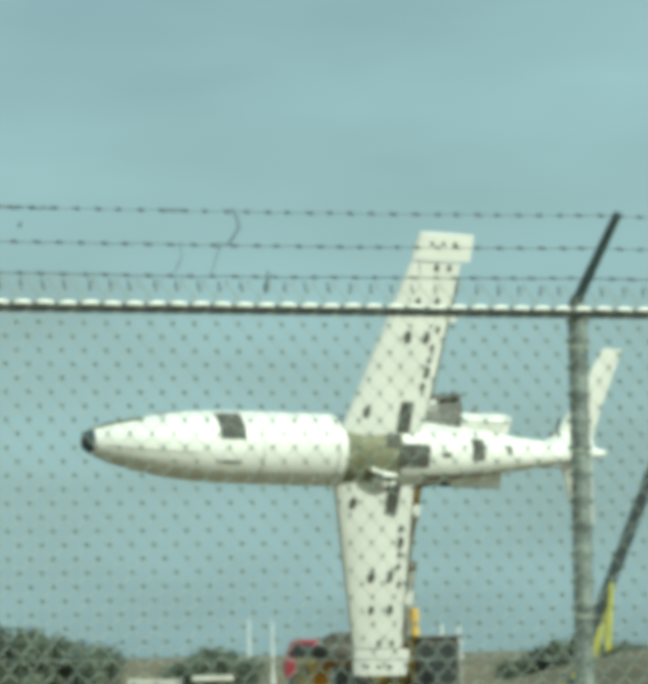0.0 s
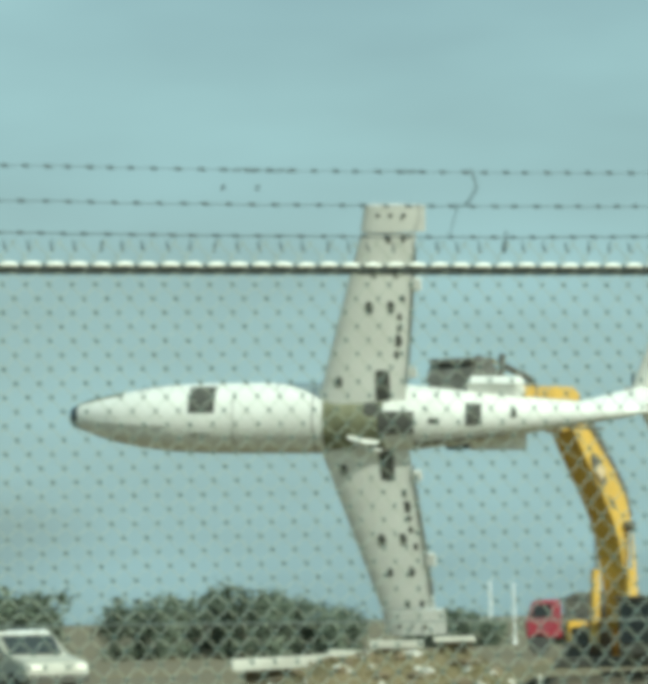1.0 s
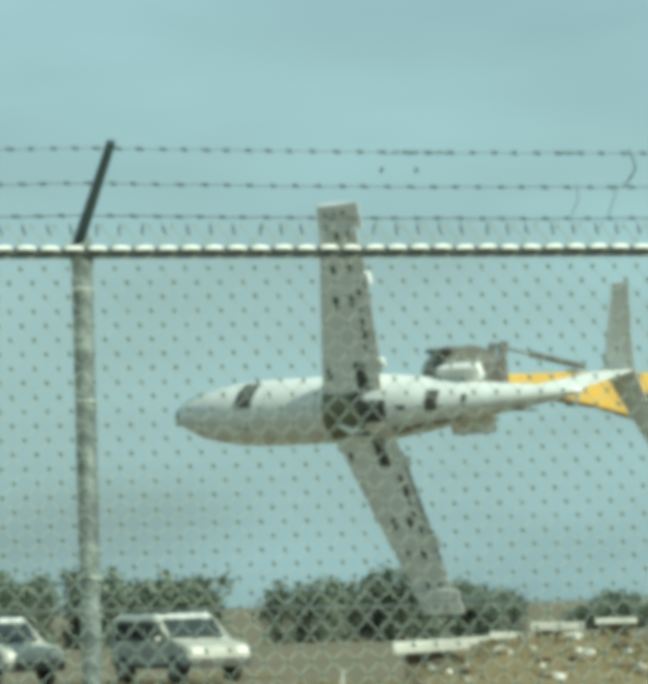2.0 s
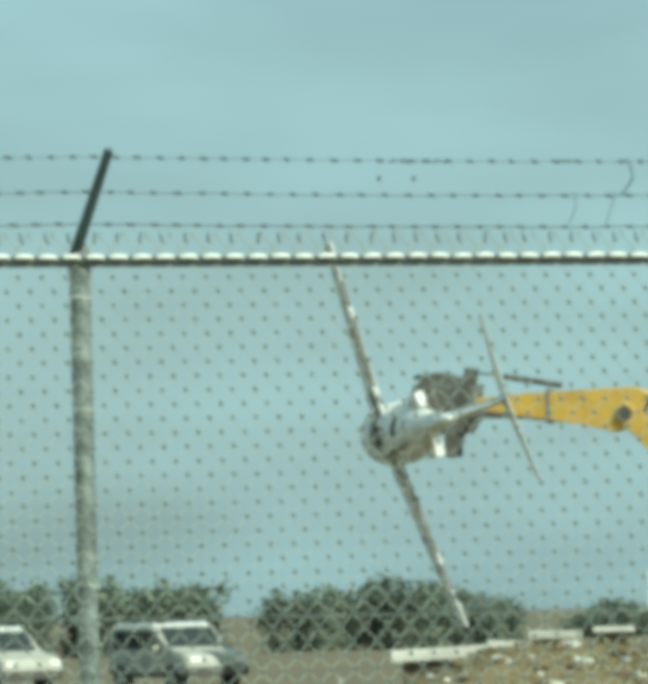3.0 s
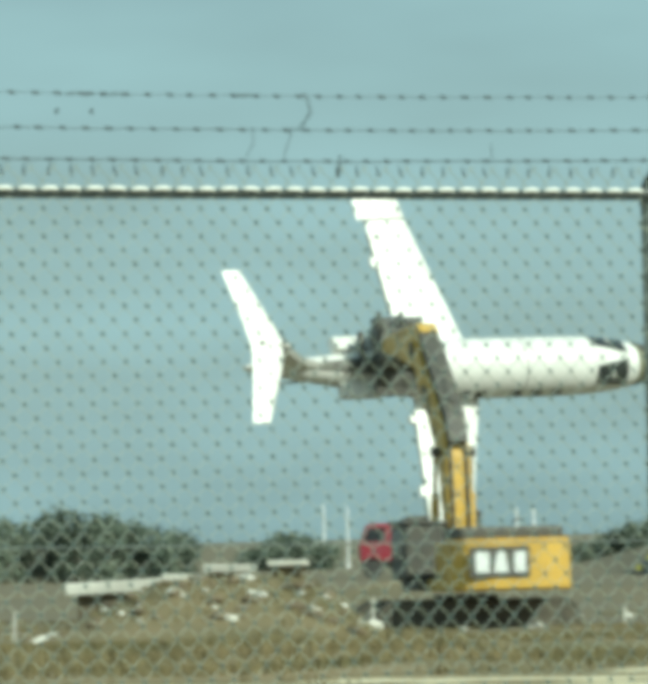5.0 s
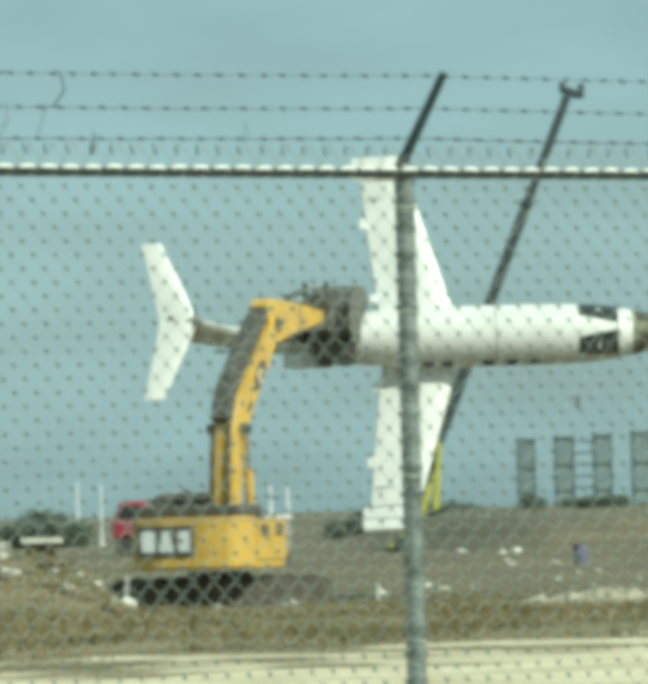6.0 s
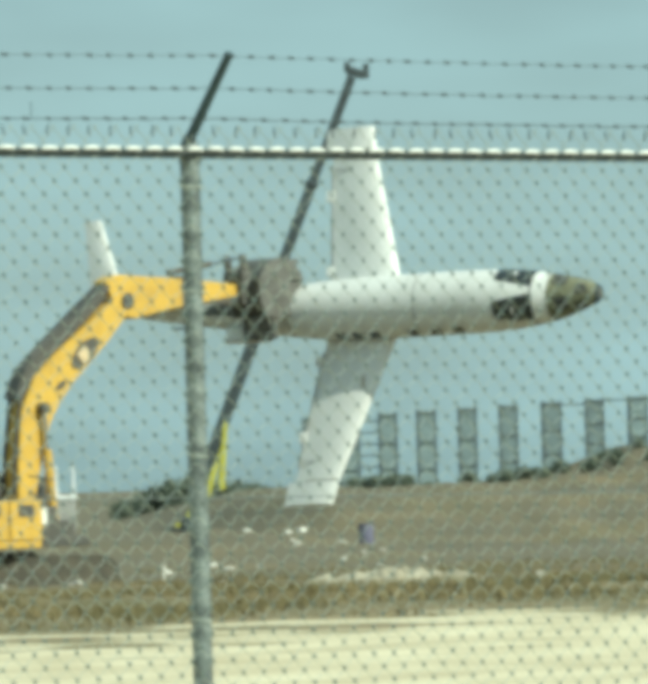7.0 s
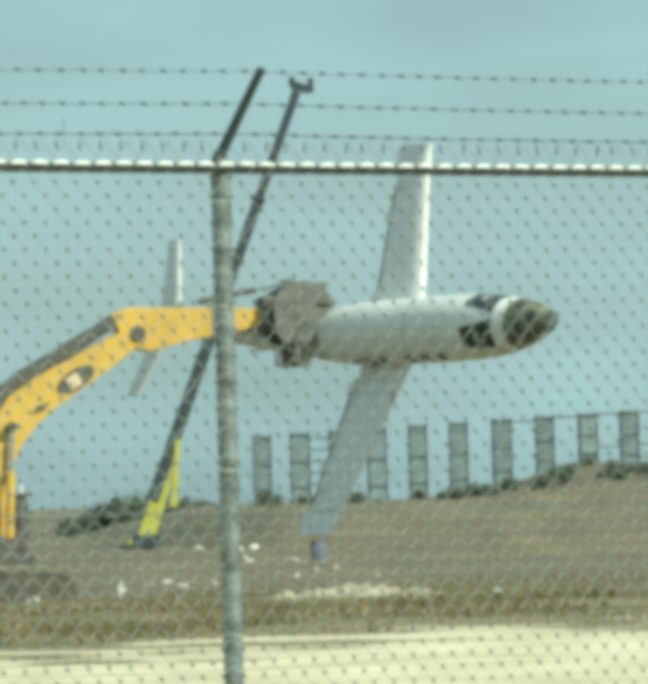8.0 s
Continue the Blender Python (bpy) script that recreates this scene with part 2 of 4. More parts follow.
def ground_material():
    m = surface("field", (0.23, 0.17, 0.085), 0.95, 0.0, (0.14, 0.12, 0.055), 0.35, (0.35, 0.65), 0.5, 6.0)
    n, l = m.node_tree.nodes, m.node_tree.links
    b = n["Principled BSDF"]
    tc, sep = n.new("ShaderNodeTexCoord"), n.new("ShaderNodeSeparateXYZ")
    l.new(tc.outputs["Object"], sep.inputs["Vector"])
    # the sandy track: a strip along the fence whose far edge runs slightly away to the right
    skew, wob, edge = n.new("ShaderNodeMath"), n.new("ShaderNodeTexNoise"), n.new("ShaderNodeMath")
    skew.operation, skew.inputs[1].default_value = "MULTIPLY_ADD", -0.56
    l.new(sep.outputs["X"], skew.inputs[0])
    deep = n.new("ShaderNodeMath")
    deep.operation, deep.inputs[1].default_value = "DIVIDE", DEEP
    l.new(sep.outputs["Y"], deep.inputs[0])
    l.new(deep.outputs["Value"], skew.inputs[2])
    wob.inputs["Scale"].default_value, wob.inputs["Detail"].default_value = 0.5, 9
    l.new(tc.outputs["Object"], wob.inputs["Vector"])
    edge.operation, edge.inputs[1].default_value = "MULTIPLY_ADD", 24.0
    l.new(wob.outputs["Fac"], edge.inputs[0])
    l.new(skew.outputs["Value"], edge.inputs[2])
    rng = n.new("ShaderNodeMapRange")
    for k, v in (("From Min", 43.2), ("From Max", 45.4), ("To Min", 1.0), ("To Max", 0.0)):
        rng.inputs[k].default_value = v
    l.new(edge.outputs["Value"], rng.inputs["Value"])
    patch, pr = n.new("ShaderNodeTexNoise"), n.new("ShaderNodeValToRGB")
    patch.inputs["Scale"].default_value, patch.inputs["Detail"].default_value = 0.8, 8
    l.new(tc.outputs["Object"], patch.inputs["Vector"])
    pr.color_ramp.elements[0].position, pr.color_ramp.elements[1].position = 0.3, 0.7
    pr.color_ramp.elements[0].color, pr.color_ramp.elements[1].color = (0.46, 0.38, 0.23, 1), (0.76, 0.68, 0.48, 1)
    l.new(patch.outputs["Fac"], pr.inputs["Fac"])
    mix = n.new("ShaderNodeMixRGB")
    old = b.inputs["Base Color"].links[0].from_socket
    l.new(rng.outputs["Result"], mix.inputs["Fac"])
    l.new(old, mix.inputs[1])
    l.new(pr.outputs["Color"], mix.inputs[2])
    # bare grey-brown earth farther out, in patches
    bare, br, mx2, far = n.new("ShaderNodeTexNoise"), n.new("ShaderNodeValToRGB"), n.new("ShaderNodeMixRGB"), n.new("ShaderNodeMapRange")
    bare.inputs["Scale"].default_value, bare.inputs["Detail"].default_value = 0.12, 7
    l.new(tc.outputs["Object"], bare.inputs["Vector"])
    br.color_ramp.elements[0].position, br.color_ramp.elements[1].position = 0.22, 0.56
    l.new(bare.outputs["Fac"], br.inputs["Fac"])
    mx2.inputs[2].default_value = (0.132, 0.112, 0.072, 1)
    l.new(mix.outputs["Color"], mx2.inputs[1])
    mult = n.new("ShaderNodeMath")
    mult.operation = "MULTIPLY"
    for k, v in (("From Min", 52.0), ("From Max", 84.0), ("To Min", 0.0), ("To Max", 1.0)):
        far.inputs[k].default_value = v
    l.new(deep.outputs["Value"], far.inputs["Value"])
    l.new(far.outputs["Result"], mult.inputs[0])
    l.new(br.outputs["Color"], mult.inputs[1])
    l.new(mult.outputs["Value"], mx2.inputs["Fac"])
    l.new(mx2.outputs["Color"], b.inputs["Base Color"])
    return m


build_ground()

# ---------------------------------------------------------------- fence
FENCE_AX = radians(23.17)
FENCE_D = Vector((math.cos(FENCE_AX), math.sin(FENCE_AX), 0))      # along the fence
FENCE_O = Vector((0.655, 15.82 + 0.655 * math.tan(FENCE_AX), 0))      # foot of one post
BAY, RAIL_Z, PITCH, HALF = 3.083, 2.527, 0.076, 0.0445


def build_fence():
    fence = thing("chain_link_fence", "galvanised chain-link fence topped with three barbed wires", "fence",
                  Matrix.Translation(FENCE_O) @ pose(0, 0, 0, 0, 0, 23.17))
    # local: x along the fence, -y towards the camera
    lo, hi = -2.4 * BAY, 2.4 * BAY
    for k in range(-2, 3):
        x = k * BAY
        px = x + 0.019
        bm = tube(B(), (px, 0.05, -0.3), (px, 0.05, RAIL_Z - 0.02), 0.033, sides=16)
        tube(bm, (px, 0.05, RAIL_Z - 0.04), (px, 0.05, RAIL_Z + 0.03), 0.038, 0.03, sides=16)
        post = part("post", bm, M_GALV, fence, smooth=False)
        for z in (0.4, 0.95, 1.5, 2.05, 2.4):
            clip = B()
            path_tube(clip, [(px + 0.038 * math.cos(a), 0.05 - 0.038 * math.sin(a), z + 0.004 * a) for a in np.linspace(-0.4, 3.6, 9)], 0.0026, 4)
            part("tie_wire", clip, M_WIRE, post)
        tall = 0.42 if k < 0 else 0.405
        arm = prism(B(), [(-0.017, 0.0), (0.017, 0.0), (0.0125, tall), (-0.0125, tall)], 0.02, bevel=0.003)
        part("barb_arm", arm, M_ARM, fence, "dark angled steel arm carrying the barbed wire",
             m=pose(x + 0.002, 0.05, RAIL_Z + 0.008, 42, 5, 4))
        cap = tube(B(), (px, 0.05, RAIL_Z + 0.01), (px, 0.05, RAIL_Z + 0.055), 0.034, 0.02, 14)
        part("post_cap", cap, M_GALV, fence)
    part("top_rail", tube(B(), (lo, 0.012, RAIL_Z - 0.009), (hi, 0.012, RAIL_Z - 0.009), 0.0165, sides=12), M_RAIL, fence)
    part("tension_wire", tube(B(), (lo, -0.006, 1.366 - 0.012 * lo), (hi, -0.006, 1.366 - 0.012 * hi), 0.0022, sides=6), M_GALV, fence, "thin pale tension wire")
    # mesh: each wire runs up and down in a zigzag and hooks its neighbour at every bend
    n = int((hi - lo) / PITCH)
    span = PITCH / 2
    rows = int((RAIL_Z + 0.075) / HALF)
    vs, fs = [], []
    rnd = random.Random(4)
    for i in range(2 * n):
        x0 = lo + i * span
        pts = []
        for k in range(rows + 1):
            side = 1 if (k + i) % 2 else -1
            z = RAIL_Z + 0.075 - k * HALF
            cx = x0 + side * (PITCH / 4 + 0.0015)
            jit = rnd.uniform(-0.0012, 0.0012)
            pts.append(((cx - side * 0.007 + jit, 0.0022 * side, z + 0.0085), 0.0023))
            pts.append(((cx + jit, 0.0, z), 0.0025))
            pts.append(((cx - side * 0.007 + jit, -0.0022 * side, z - 0.0085), 0.0023))
        base = len(vs)
        for (p, r) in pts:
            for a in (0.5, 2.594, 4.689):
                vs.append((p[0] + r * math.cos(a), p[1] + r * math.sin(a), p[2]))
        for k in range(len(pts) - 1):
            for j in range(3):
                a, b2 = base + 3 * k + j, base + 3 * k + (j + 1) % 3
                fs.append((a, b2, b2 + 3, a + 3))
    me = bpy.data.meshes.new("wire_mesh")
    me.from_pydata(vs, [], fs)
    me.materials.append(M_WIRE)
    ob = new("wire_mesh", me)
    ob.parent = fence
    tagged(ob, "diamond mesh of thin galvanised wire", kind="stuff")
    # the twisted crossings of the mesh, with shade at each hook put into their colour
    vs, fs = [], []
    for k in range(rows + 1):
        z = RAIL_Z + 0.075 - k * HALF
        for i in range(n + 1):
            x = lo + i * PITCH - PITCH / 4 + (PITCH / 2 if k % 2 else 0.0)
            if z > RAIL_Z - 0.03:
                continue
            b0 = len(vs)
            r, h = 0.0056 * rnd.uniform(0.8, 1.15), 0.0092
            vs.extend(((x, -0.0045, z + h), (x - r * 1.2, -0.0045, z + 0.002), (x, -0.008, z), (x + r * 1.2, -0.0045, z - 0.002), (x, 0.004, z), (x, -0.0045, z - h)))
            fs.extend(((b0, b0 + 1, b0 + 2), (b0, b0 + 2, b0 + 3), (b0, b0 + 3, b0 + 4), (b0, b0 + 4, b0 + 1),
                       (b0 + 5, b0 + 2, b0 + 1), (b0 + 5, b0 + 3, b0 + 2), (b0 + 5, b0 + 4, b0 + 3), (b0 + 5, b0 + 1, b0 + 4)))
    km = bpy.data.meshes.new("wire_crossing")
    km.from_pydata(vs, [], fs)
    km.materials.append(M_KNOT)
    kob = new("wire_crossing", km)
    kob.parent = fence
    tagged(kob, "twisted crossings of the wire, coloured dark as shade", kind="stuff")
    # bright strips of the mesh folded over the rail, and twisted ends above it
    strip = B()
    path_tube(strip, [(-0.030, -0.006, -0.0015), (-0.02, -0.0085, 0.001), (0, -0.009, 0.002), (0.02, -0.0085, 0.001), (0.030, -0.006, -0.0015)],
              [0.004, 0.0062, 0.0068, 0.0062, 0.004], 8)
    smesh = mesh_of(strip, "tie_band", True)
    smesh.materials.append(M_TIE)
    tip = B()
    path_tube(tip, [(0, 0, 0), (-0.001, 0.001, 0.02), (0.001, -0.001, 0.038)], [0.0038, 0.0036, 0.0022], 5)
    tmesh = mesh_of(tip, "twisted_end")
    tmesh.materials.append(M_BARB)
    for i in range(n):
        x = lo + (i + 0.5) * PITCH
        if -6.2 < x < 4.5:
            s = new("tie_band", smesh)
            s.parent = fence
            s.matrix_basis = pose(x, -0.004, RAIL_Z + 0.004 + rnd.uniform(-0.001, 0.001), 0, rnd.uniform(-2, 2), 0)
            e = new("twisted_end", tmesh)
            e.parent = fence
            e.matrix_basis = pose(x + rnd.uniform(-0.006, 0.006), 0.0, RAIL_Z + 0.045, rnd.uniform(-12, 12), rnd.uniform(-22, 8), 0)
    # barbed wires on the arms
    for k, (f, thick) in enumerate(((0.391, 0.0011), (0.256, 0.0015), (0.131, 0.0021))):
        y = 0.05 - math.sin(radians(42)) * f
        z = RAIL_Z + 0.008 + math.cos(radians(42)) * f
        bm = B()
        xs = np.arange(lo, hi + 0.01, 0.1)
        path_tube(bm, [(x, y, z - 0.012 * (1 - (2 * ((x / BAY) % 1) - 1) ** 2) + 0.002 * rnd.uniform(-1, 1)) for x in xs], thick, 5)
        wire = part("barbed_wire", bm, M_BARB, fence)
        x = -5.6
        barbs = B()
        while x < 4.4:
            zz = z - 0.012 * (1 - (2 * ((x / BAY) % 1) - 1) ** 2)
            s = rnd.uniform(0.008, 0.014)
            path_tube(barbs, [(x - s, y - 0.004, zz + 0.006), (x - s * 0.4, y, zz - 0.001), (x + s * 0.4, y, zz + 0.002), (x + s, y + 0.004, zz - 0.006)],
                      [0.0018, 0.0056, 0.0056, 0.0018], 5)
            x += 0.0727 + rnd.uniform(-0.008, 0.008)
        tagged(part("barbing", barbs, M_BARB, wire), kind="stuff")
    # loose lengths of wire hanging from the strands, in the bay before the post
    def strand(points, r=0.0028):
        bm = B()
        path_tube(bm, points, r, 5)
        part("loose_wire", bm, M_BARB, fence, "bent loose wire end")
    y3, y2, y1 = (0.05 - math.sin(radians(42)) * f for f in (0.391, 0.256, 0.131))
    z3, z2, z1 = (RAIL_Z + 0.008 + math.cos(radians(42)) * f for f in (0.391, 0.256, 0.131))
    for bx in (-1.306,):
        strand([(bx - 0.015, y3, z3), (bx, y3, z3 - 0.03), (bx + 0.015, y3 + 0.02, z3 - 0.06), (bx + 0.018, y2, z2 + 0.01), (bx - 0.005, y2, z2 - 0.012)])
        strand([(bx - 0.02, y2, z2), (bx - 0.025, y2 + 0.03, z2 - 0.05), (bx - 0.022, y1, z1)], 0.0015)
        strand([(bx - 0.16, y2, z2), (bx - 0.145, y2 + 0.03, z2 - 0.05), (bx - 0.15, y1, z1)], 0.0015)
        strand([(bx + 0.175, y1, z1 + 0.01), (bx + 0.172, y1, z1 - 0.03), (bx + 0.178, y1 + 0.02, z1 - 0.06)], 0.0032)
        for q in (0.80, 0.745, 0.735, 0.69, 0.655, 0.62, 0.235, 0.21):
            strand([(bx - q - 0.012, y3, z3 - 0.016), (bx - q, y3, z3 - 0.008), (bx - q + 0.014, y3, z3 - 0.012)], 0.0036)
        for q in (0.85, 0.735):
            strand([(bx - q, y3, z3 - 0.075), (bx - q + 0.004, y3, z3 - 0.058)], 0.005)
    tag = box(B(), (0.012, 0.004, 0.045), (0.62, -0.012, 1.745), bevel=0.001)
    part("caught_tag", tag, M_DARK, fence, "small dark scrap caught in the mesh")
    strand([(-0.594, y1, z1), (-0.596, y1, z1 + 0.05)], 0.0015)


build_fence()

# ---------------------------------------------------------------- aircraft
STATIONS = ((7.25, 0.14, 0.20, 0.20), (7.08, 0.12, 0.30, 0.29), (6.7, 0.07, 0.43, 0.42), (6.2, 0.0, 0.56, 0.55), (5.6, 0.0, 0.68, 0.67),
            (4.9, 0.0, 0.77, 0.77), (4.1, 0.0, 0.81, 0.82), (3.2, 0.0, 0.82, 0.83), (0.6, 0.0, 0.82, 0.83), (-0.5, 0.0, 0.78, 0.80),
            (-1.6, 0.03, 0.66, 0.70), (-2.8, 0.10, 0.50, 0.56), (-3.8, 0.20, 0.37, 0.43), (-4.8, 0.33, 0.25, 0.32),
            (-5.6, 0.45, 0.16, 0.22), (-6.2, 0.55, 0.06, 0.08))


def hull(x):
    for (xa, *a), (xb, *b) in zip(STATIONS, STATIONS[1:]):
        if xb <= x <= xa:
            k = (xa - x) / (xa - xb)
            return [p + (q - p) * k for p, q in zip(a, b)]
    return STATIONS[0][1:] if x > 0 else STATIONS[-1][1:]


def hull_point(x, a, out=0.0):
    """A point of the skin; a: degrees from the top towards the left wing."""
    zc, ry, rz = hull(x)
    return Vector((x, (ry + out) * math.sin(radians(a)), zc + (rz + out) * math.cos(radians(a))))


def skin_patch(x0, x1, a0, a1, out=0.006, nx=6, na=8, taper=(1.0, 1.0)):
    """A curved panel that lies on the skin, with a slight thickness; taper narrows its two ends."""
    bm = B()
    am, top, low = (a0 + a1) / 2, [], []
    for i in range(nx + 1):
        u = i / nx
        w = taper[0] + (taper[1] - taper[0]) * u
        angs = [am + (a0 + (a1 - a0) * j / na - am) * w for j in range(na + 1)]
        top.append([bm.verts.new(hull_point(x0 + (x1 - x0) * u, a, out)) for a in angs])
        low.append([bm.verts.new(hull_point(x0 + (x1 - x0) * u, a, out - 0.03)) for a in angs])
    for g in (top, low):
        for i in range(nx):
            for j in range(na):
                bm.faces.new((g[i][j], g[i][j + 1], g[i + 1][j + 1], g[i + 1][j]))
    rim_t = [top[0][j] for j in range(na + 1)] + [top[i][na] for i in range(1, nx + 1)] + [top[nx][j] for j in range(na - 1, -1, -1)] + [top[i][0] for i in range(nx - 1, 0, -1)]
    rim_l = [low[0][j] for j in range(na + 1)] + [low[i][na] for i in range(1, nx + 1)] + [low[nx][j] for j in range(na - 1, -1, -1)] + [low[i][0] for i in range(nx - 1, 0, -1)]
    for k in range(len(rim_t)):
        q = (k + 1) % len(rim_t)
        bm.faces.new((rim_t[k], rim_t[q], rim_l[q], rim_l[k]))
    return bm


def foil(bm, sections, n=9, blunt=0.35):
    """A wing skin through sections (leading x, trailing x, y, z, thickness); axis 'y', blunt trailing edge."""
    rings = []
    for le, te, y, z, th in sections:
        c = le - te
        up, lo = [], []
        for k in range(n + 1):
            u = (k / n) ** 1.6
            t = th * c * (1.48 * math.sqrt(u) - 0.63 * u - 1.758 * u * u + 1.421 * u ** 3 - 0.5075 * u ** 4) * 3.4
            t = max(t, th * c * blunt * 0.45) if k else 0
            up.append((le - c * u, y, z + t * 0.58))
            lo.append((le - c * u, y, z - t * 0.42))
        rings.append([bm.verts.new(p) for p in up + lo[:0:-1]])
    for a, b in zip(rings, rings[1:]):
        m = len(a)
        for j in range(m):
            bm.faces.new((a[j], a[(j + 1) % m], b[(j + 1) % m], b[j]))
    bm.faces.new(rings[0])
    bm.faces.new(rings[-1])
    return bm


WING = ((1.38, -0.72, 0.45, -0.48, 0.10), (1.18, -0.78, 1.1, -0.46, 0.10), (0.64, -0.98, 2.9, -0.403, 0.10), (0.14, -1.14, 4.55, -0.351, 0.09))


def wing_at(s, f):
    """Span fraction from the root and chord fraction from the leading edge: the place on the lower skin."""
    y = 0.45 + s * 4.75
    for a, b in zip(WING, WING[1:]):
        if a[2] <= y <= b[2] or b is WING[-1]:
            k = (y - a[2]) / (b[2] - a[2])
            le, te, z, th = (a[i] + (b[i] - a[i]) * k for i in (0, 1, 3, 4))
            c = le - te
            u = f
            t = th * c * (1.48 * math.sqrt(u) - 0.63 * u - 1.758 * u * u + 1.421 * u ** 3 - 0.5075 * u ** 4) * 3.4
            return Vector((le - c * f, y, z - t * 0.42))


def build_aircraft():
    jet = thing("business_jet", "stripped white business jet hull with open hatches, held in a grapple", "aircraft")
    bm = B()
    rings = []
    dense = []
    for (xa, *a), (xb, *b) in zip(STATIONS, STATIONS[1:]):
        for k in range(3):
            dense.append(xa + (xb - xa) * k / 3)
    dense.append(STATIONS[-1][0])
    for x in dense:
        rings.append([bm.verts.new(hull_point(x, 360 * j / 48)) for j in range(48)])
    for p, q in zip(rings, rings[1:]):
        for j in range(48):
            bm.faces.new((p[j], p[(j + 1) % 48], q[(j + 1) % 48], q[j]))
    bm.faces.new(rings[0])
    bm.faces.new(rings[-1])
    body = part("fuselage", bm, M_WHITE, jet, "white fuselage with grimy lower seams", smooth=True)
    # nose stripped to primer on top, dark end frame
    part("nose_bay", skin_patch(6.0, 7.25, -98, 98, 0.016, 8, 20), M_PRIMER, jet, "stripped nose in olive primer")
    # dark sheets over the primer, the shade inside the bays put into their colour
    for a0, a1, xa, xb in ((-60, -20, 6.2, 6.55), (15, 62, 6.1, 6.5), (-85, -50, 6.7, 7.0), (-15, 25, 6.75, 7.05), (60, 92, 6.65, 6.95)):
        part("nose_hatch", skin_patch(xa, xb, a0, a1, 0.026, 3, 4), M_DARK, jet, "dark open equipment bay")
    part("nose_frame", tube(B(), (7.12, 0, 0.125), (7.3, 0, 0.14), 0.29, 0.2, 24), M_NOSE, jet, "dark blue-grey nose end frame")
    # dark disc on the end frame, coloured as its unlit inside
    part("nose_opening", tube(B(), (7.26, 0, 0.14), (7.312, 0, 0.14), 0.15, 0.14, 20), M_DARK, jet)
    part("nose_trim", skin_patch(4.9, 6.9, 168, 176, 0.02, 8, 2, (1.0, 0.6)), M_WHITE, jet)
    # windscreen openings
    for s in (1, -1):
        part("windscreen", skin_patch(4.55, 5.6, s * 8, s * 72, 0.022, 8, 8, (0.55, 1.0)), M_GLASS, jet, "dark windscreen opening tapering backwards")
        part("windscreen_post", skin_patch(5.05, 5.11, s * 34, s * 50, 0.035, 2, 2), M_WHITE, jet)
    for x, w in ((3.4, 0.28), (2.75, 0.3), (2.1, 0.3), (0.98, 0.32), (0.50, 0.34), (0.0, 0.3)):
        part("cabin_window", skin_patch(x - w / 2, x + w / 2, -92, -70, 0.014, 3, 4), M_GLASS, jet, "dark oval cabin window")
    # openings in the belly: sheets on the uncut skin, coloured as unlit interior
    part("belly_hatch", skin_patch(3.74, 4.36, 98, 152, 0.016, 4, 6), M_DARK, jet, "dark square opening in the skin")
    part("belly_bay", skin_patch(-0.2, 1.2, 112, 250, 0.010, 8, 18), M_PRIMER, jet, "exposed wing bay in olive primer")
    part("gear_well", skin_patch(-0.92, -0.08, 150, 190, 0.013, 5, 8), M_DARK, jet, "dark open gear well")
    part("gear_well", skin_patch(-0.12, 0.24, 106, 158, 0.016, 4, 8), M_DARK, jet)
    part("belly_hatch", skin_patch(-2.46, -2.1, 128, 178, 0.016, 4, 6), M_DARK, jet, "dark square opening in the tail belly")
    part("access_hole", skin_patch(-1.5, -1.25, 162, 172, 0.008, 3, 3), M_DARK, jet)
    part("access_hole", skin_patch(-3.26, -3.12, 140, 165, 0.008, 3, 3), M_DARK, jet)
    part("access_hole", skin_patch(3.9, 4.3, 186, 192, 0.008, 3, 3), M_PANEL, jet)
    for xa, xb, a in ((0.62, -0.1, 200), (0.5, -0.15, 218)):
        g = B()
        path_tube(g, [hull_point(xa, a - 8, 0.05), hull_point((xa + xb) / 2, a, 0.09), hull_point(xb, a + 4, 0.05)], [0.05, 0.08, 0.05], 8)
        part("gear_door", g, M_WHITE, jet, "white bent gear door")
    # darker strip along the top of the tail, narrowing aft
    part("dark_spine", skin_patch(-5.3, -1.9, -34, 22, 0.012, 10, 6, (0.5, 1.0)), M_STEEL, jet, "dark strip along the tail spine")
    for x0, x1, a0, a1 in ((5.55, 5.6, -100, 100), (2.3, 2.33, -110, 110), (-1.45, -1.42, -120, 120), (3.3, 3.32, 110, 250), (1.42, 1.45, 100, 260)):
        part("skin_joint", skin_patch(x0, x1, a0, a1, 0.004, 1, 24), M_PANEL, jet)
    part("belly_keel", skin_patch(-3.0, -0.9, 205, 222, 0.035, 8, 3, (0.3, 1.0)), M_PANEL, jet, "torn grey skin along the belly")
    # wings
    for s, side in ((1, "left"), (-1, "right")):
        wbm = foil(B(), [(a, b, s * y, z, t) for a, b, y, z, t in WING])
        wing = part("wing", wbm, M_WHITE, jet, "white wing with flaps removed and round access holes", smooth=False)
        tipb = foil(B(), [(0.14, -1.36, s * 4.6, -0.35, 0.09), (0.02, -1.38, s * 5.22, -0.33, 0.09)])
        part("wing_tip", tipb, M_WHITE, jet, "squared white wing tip")
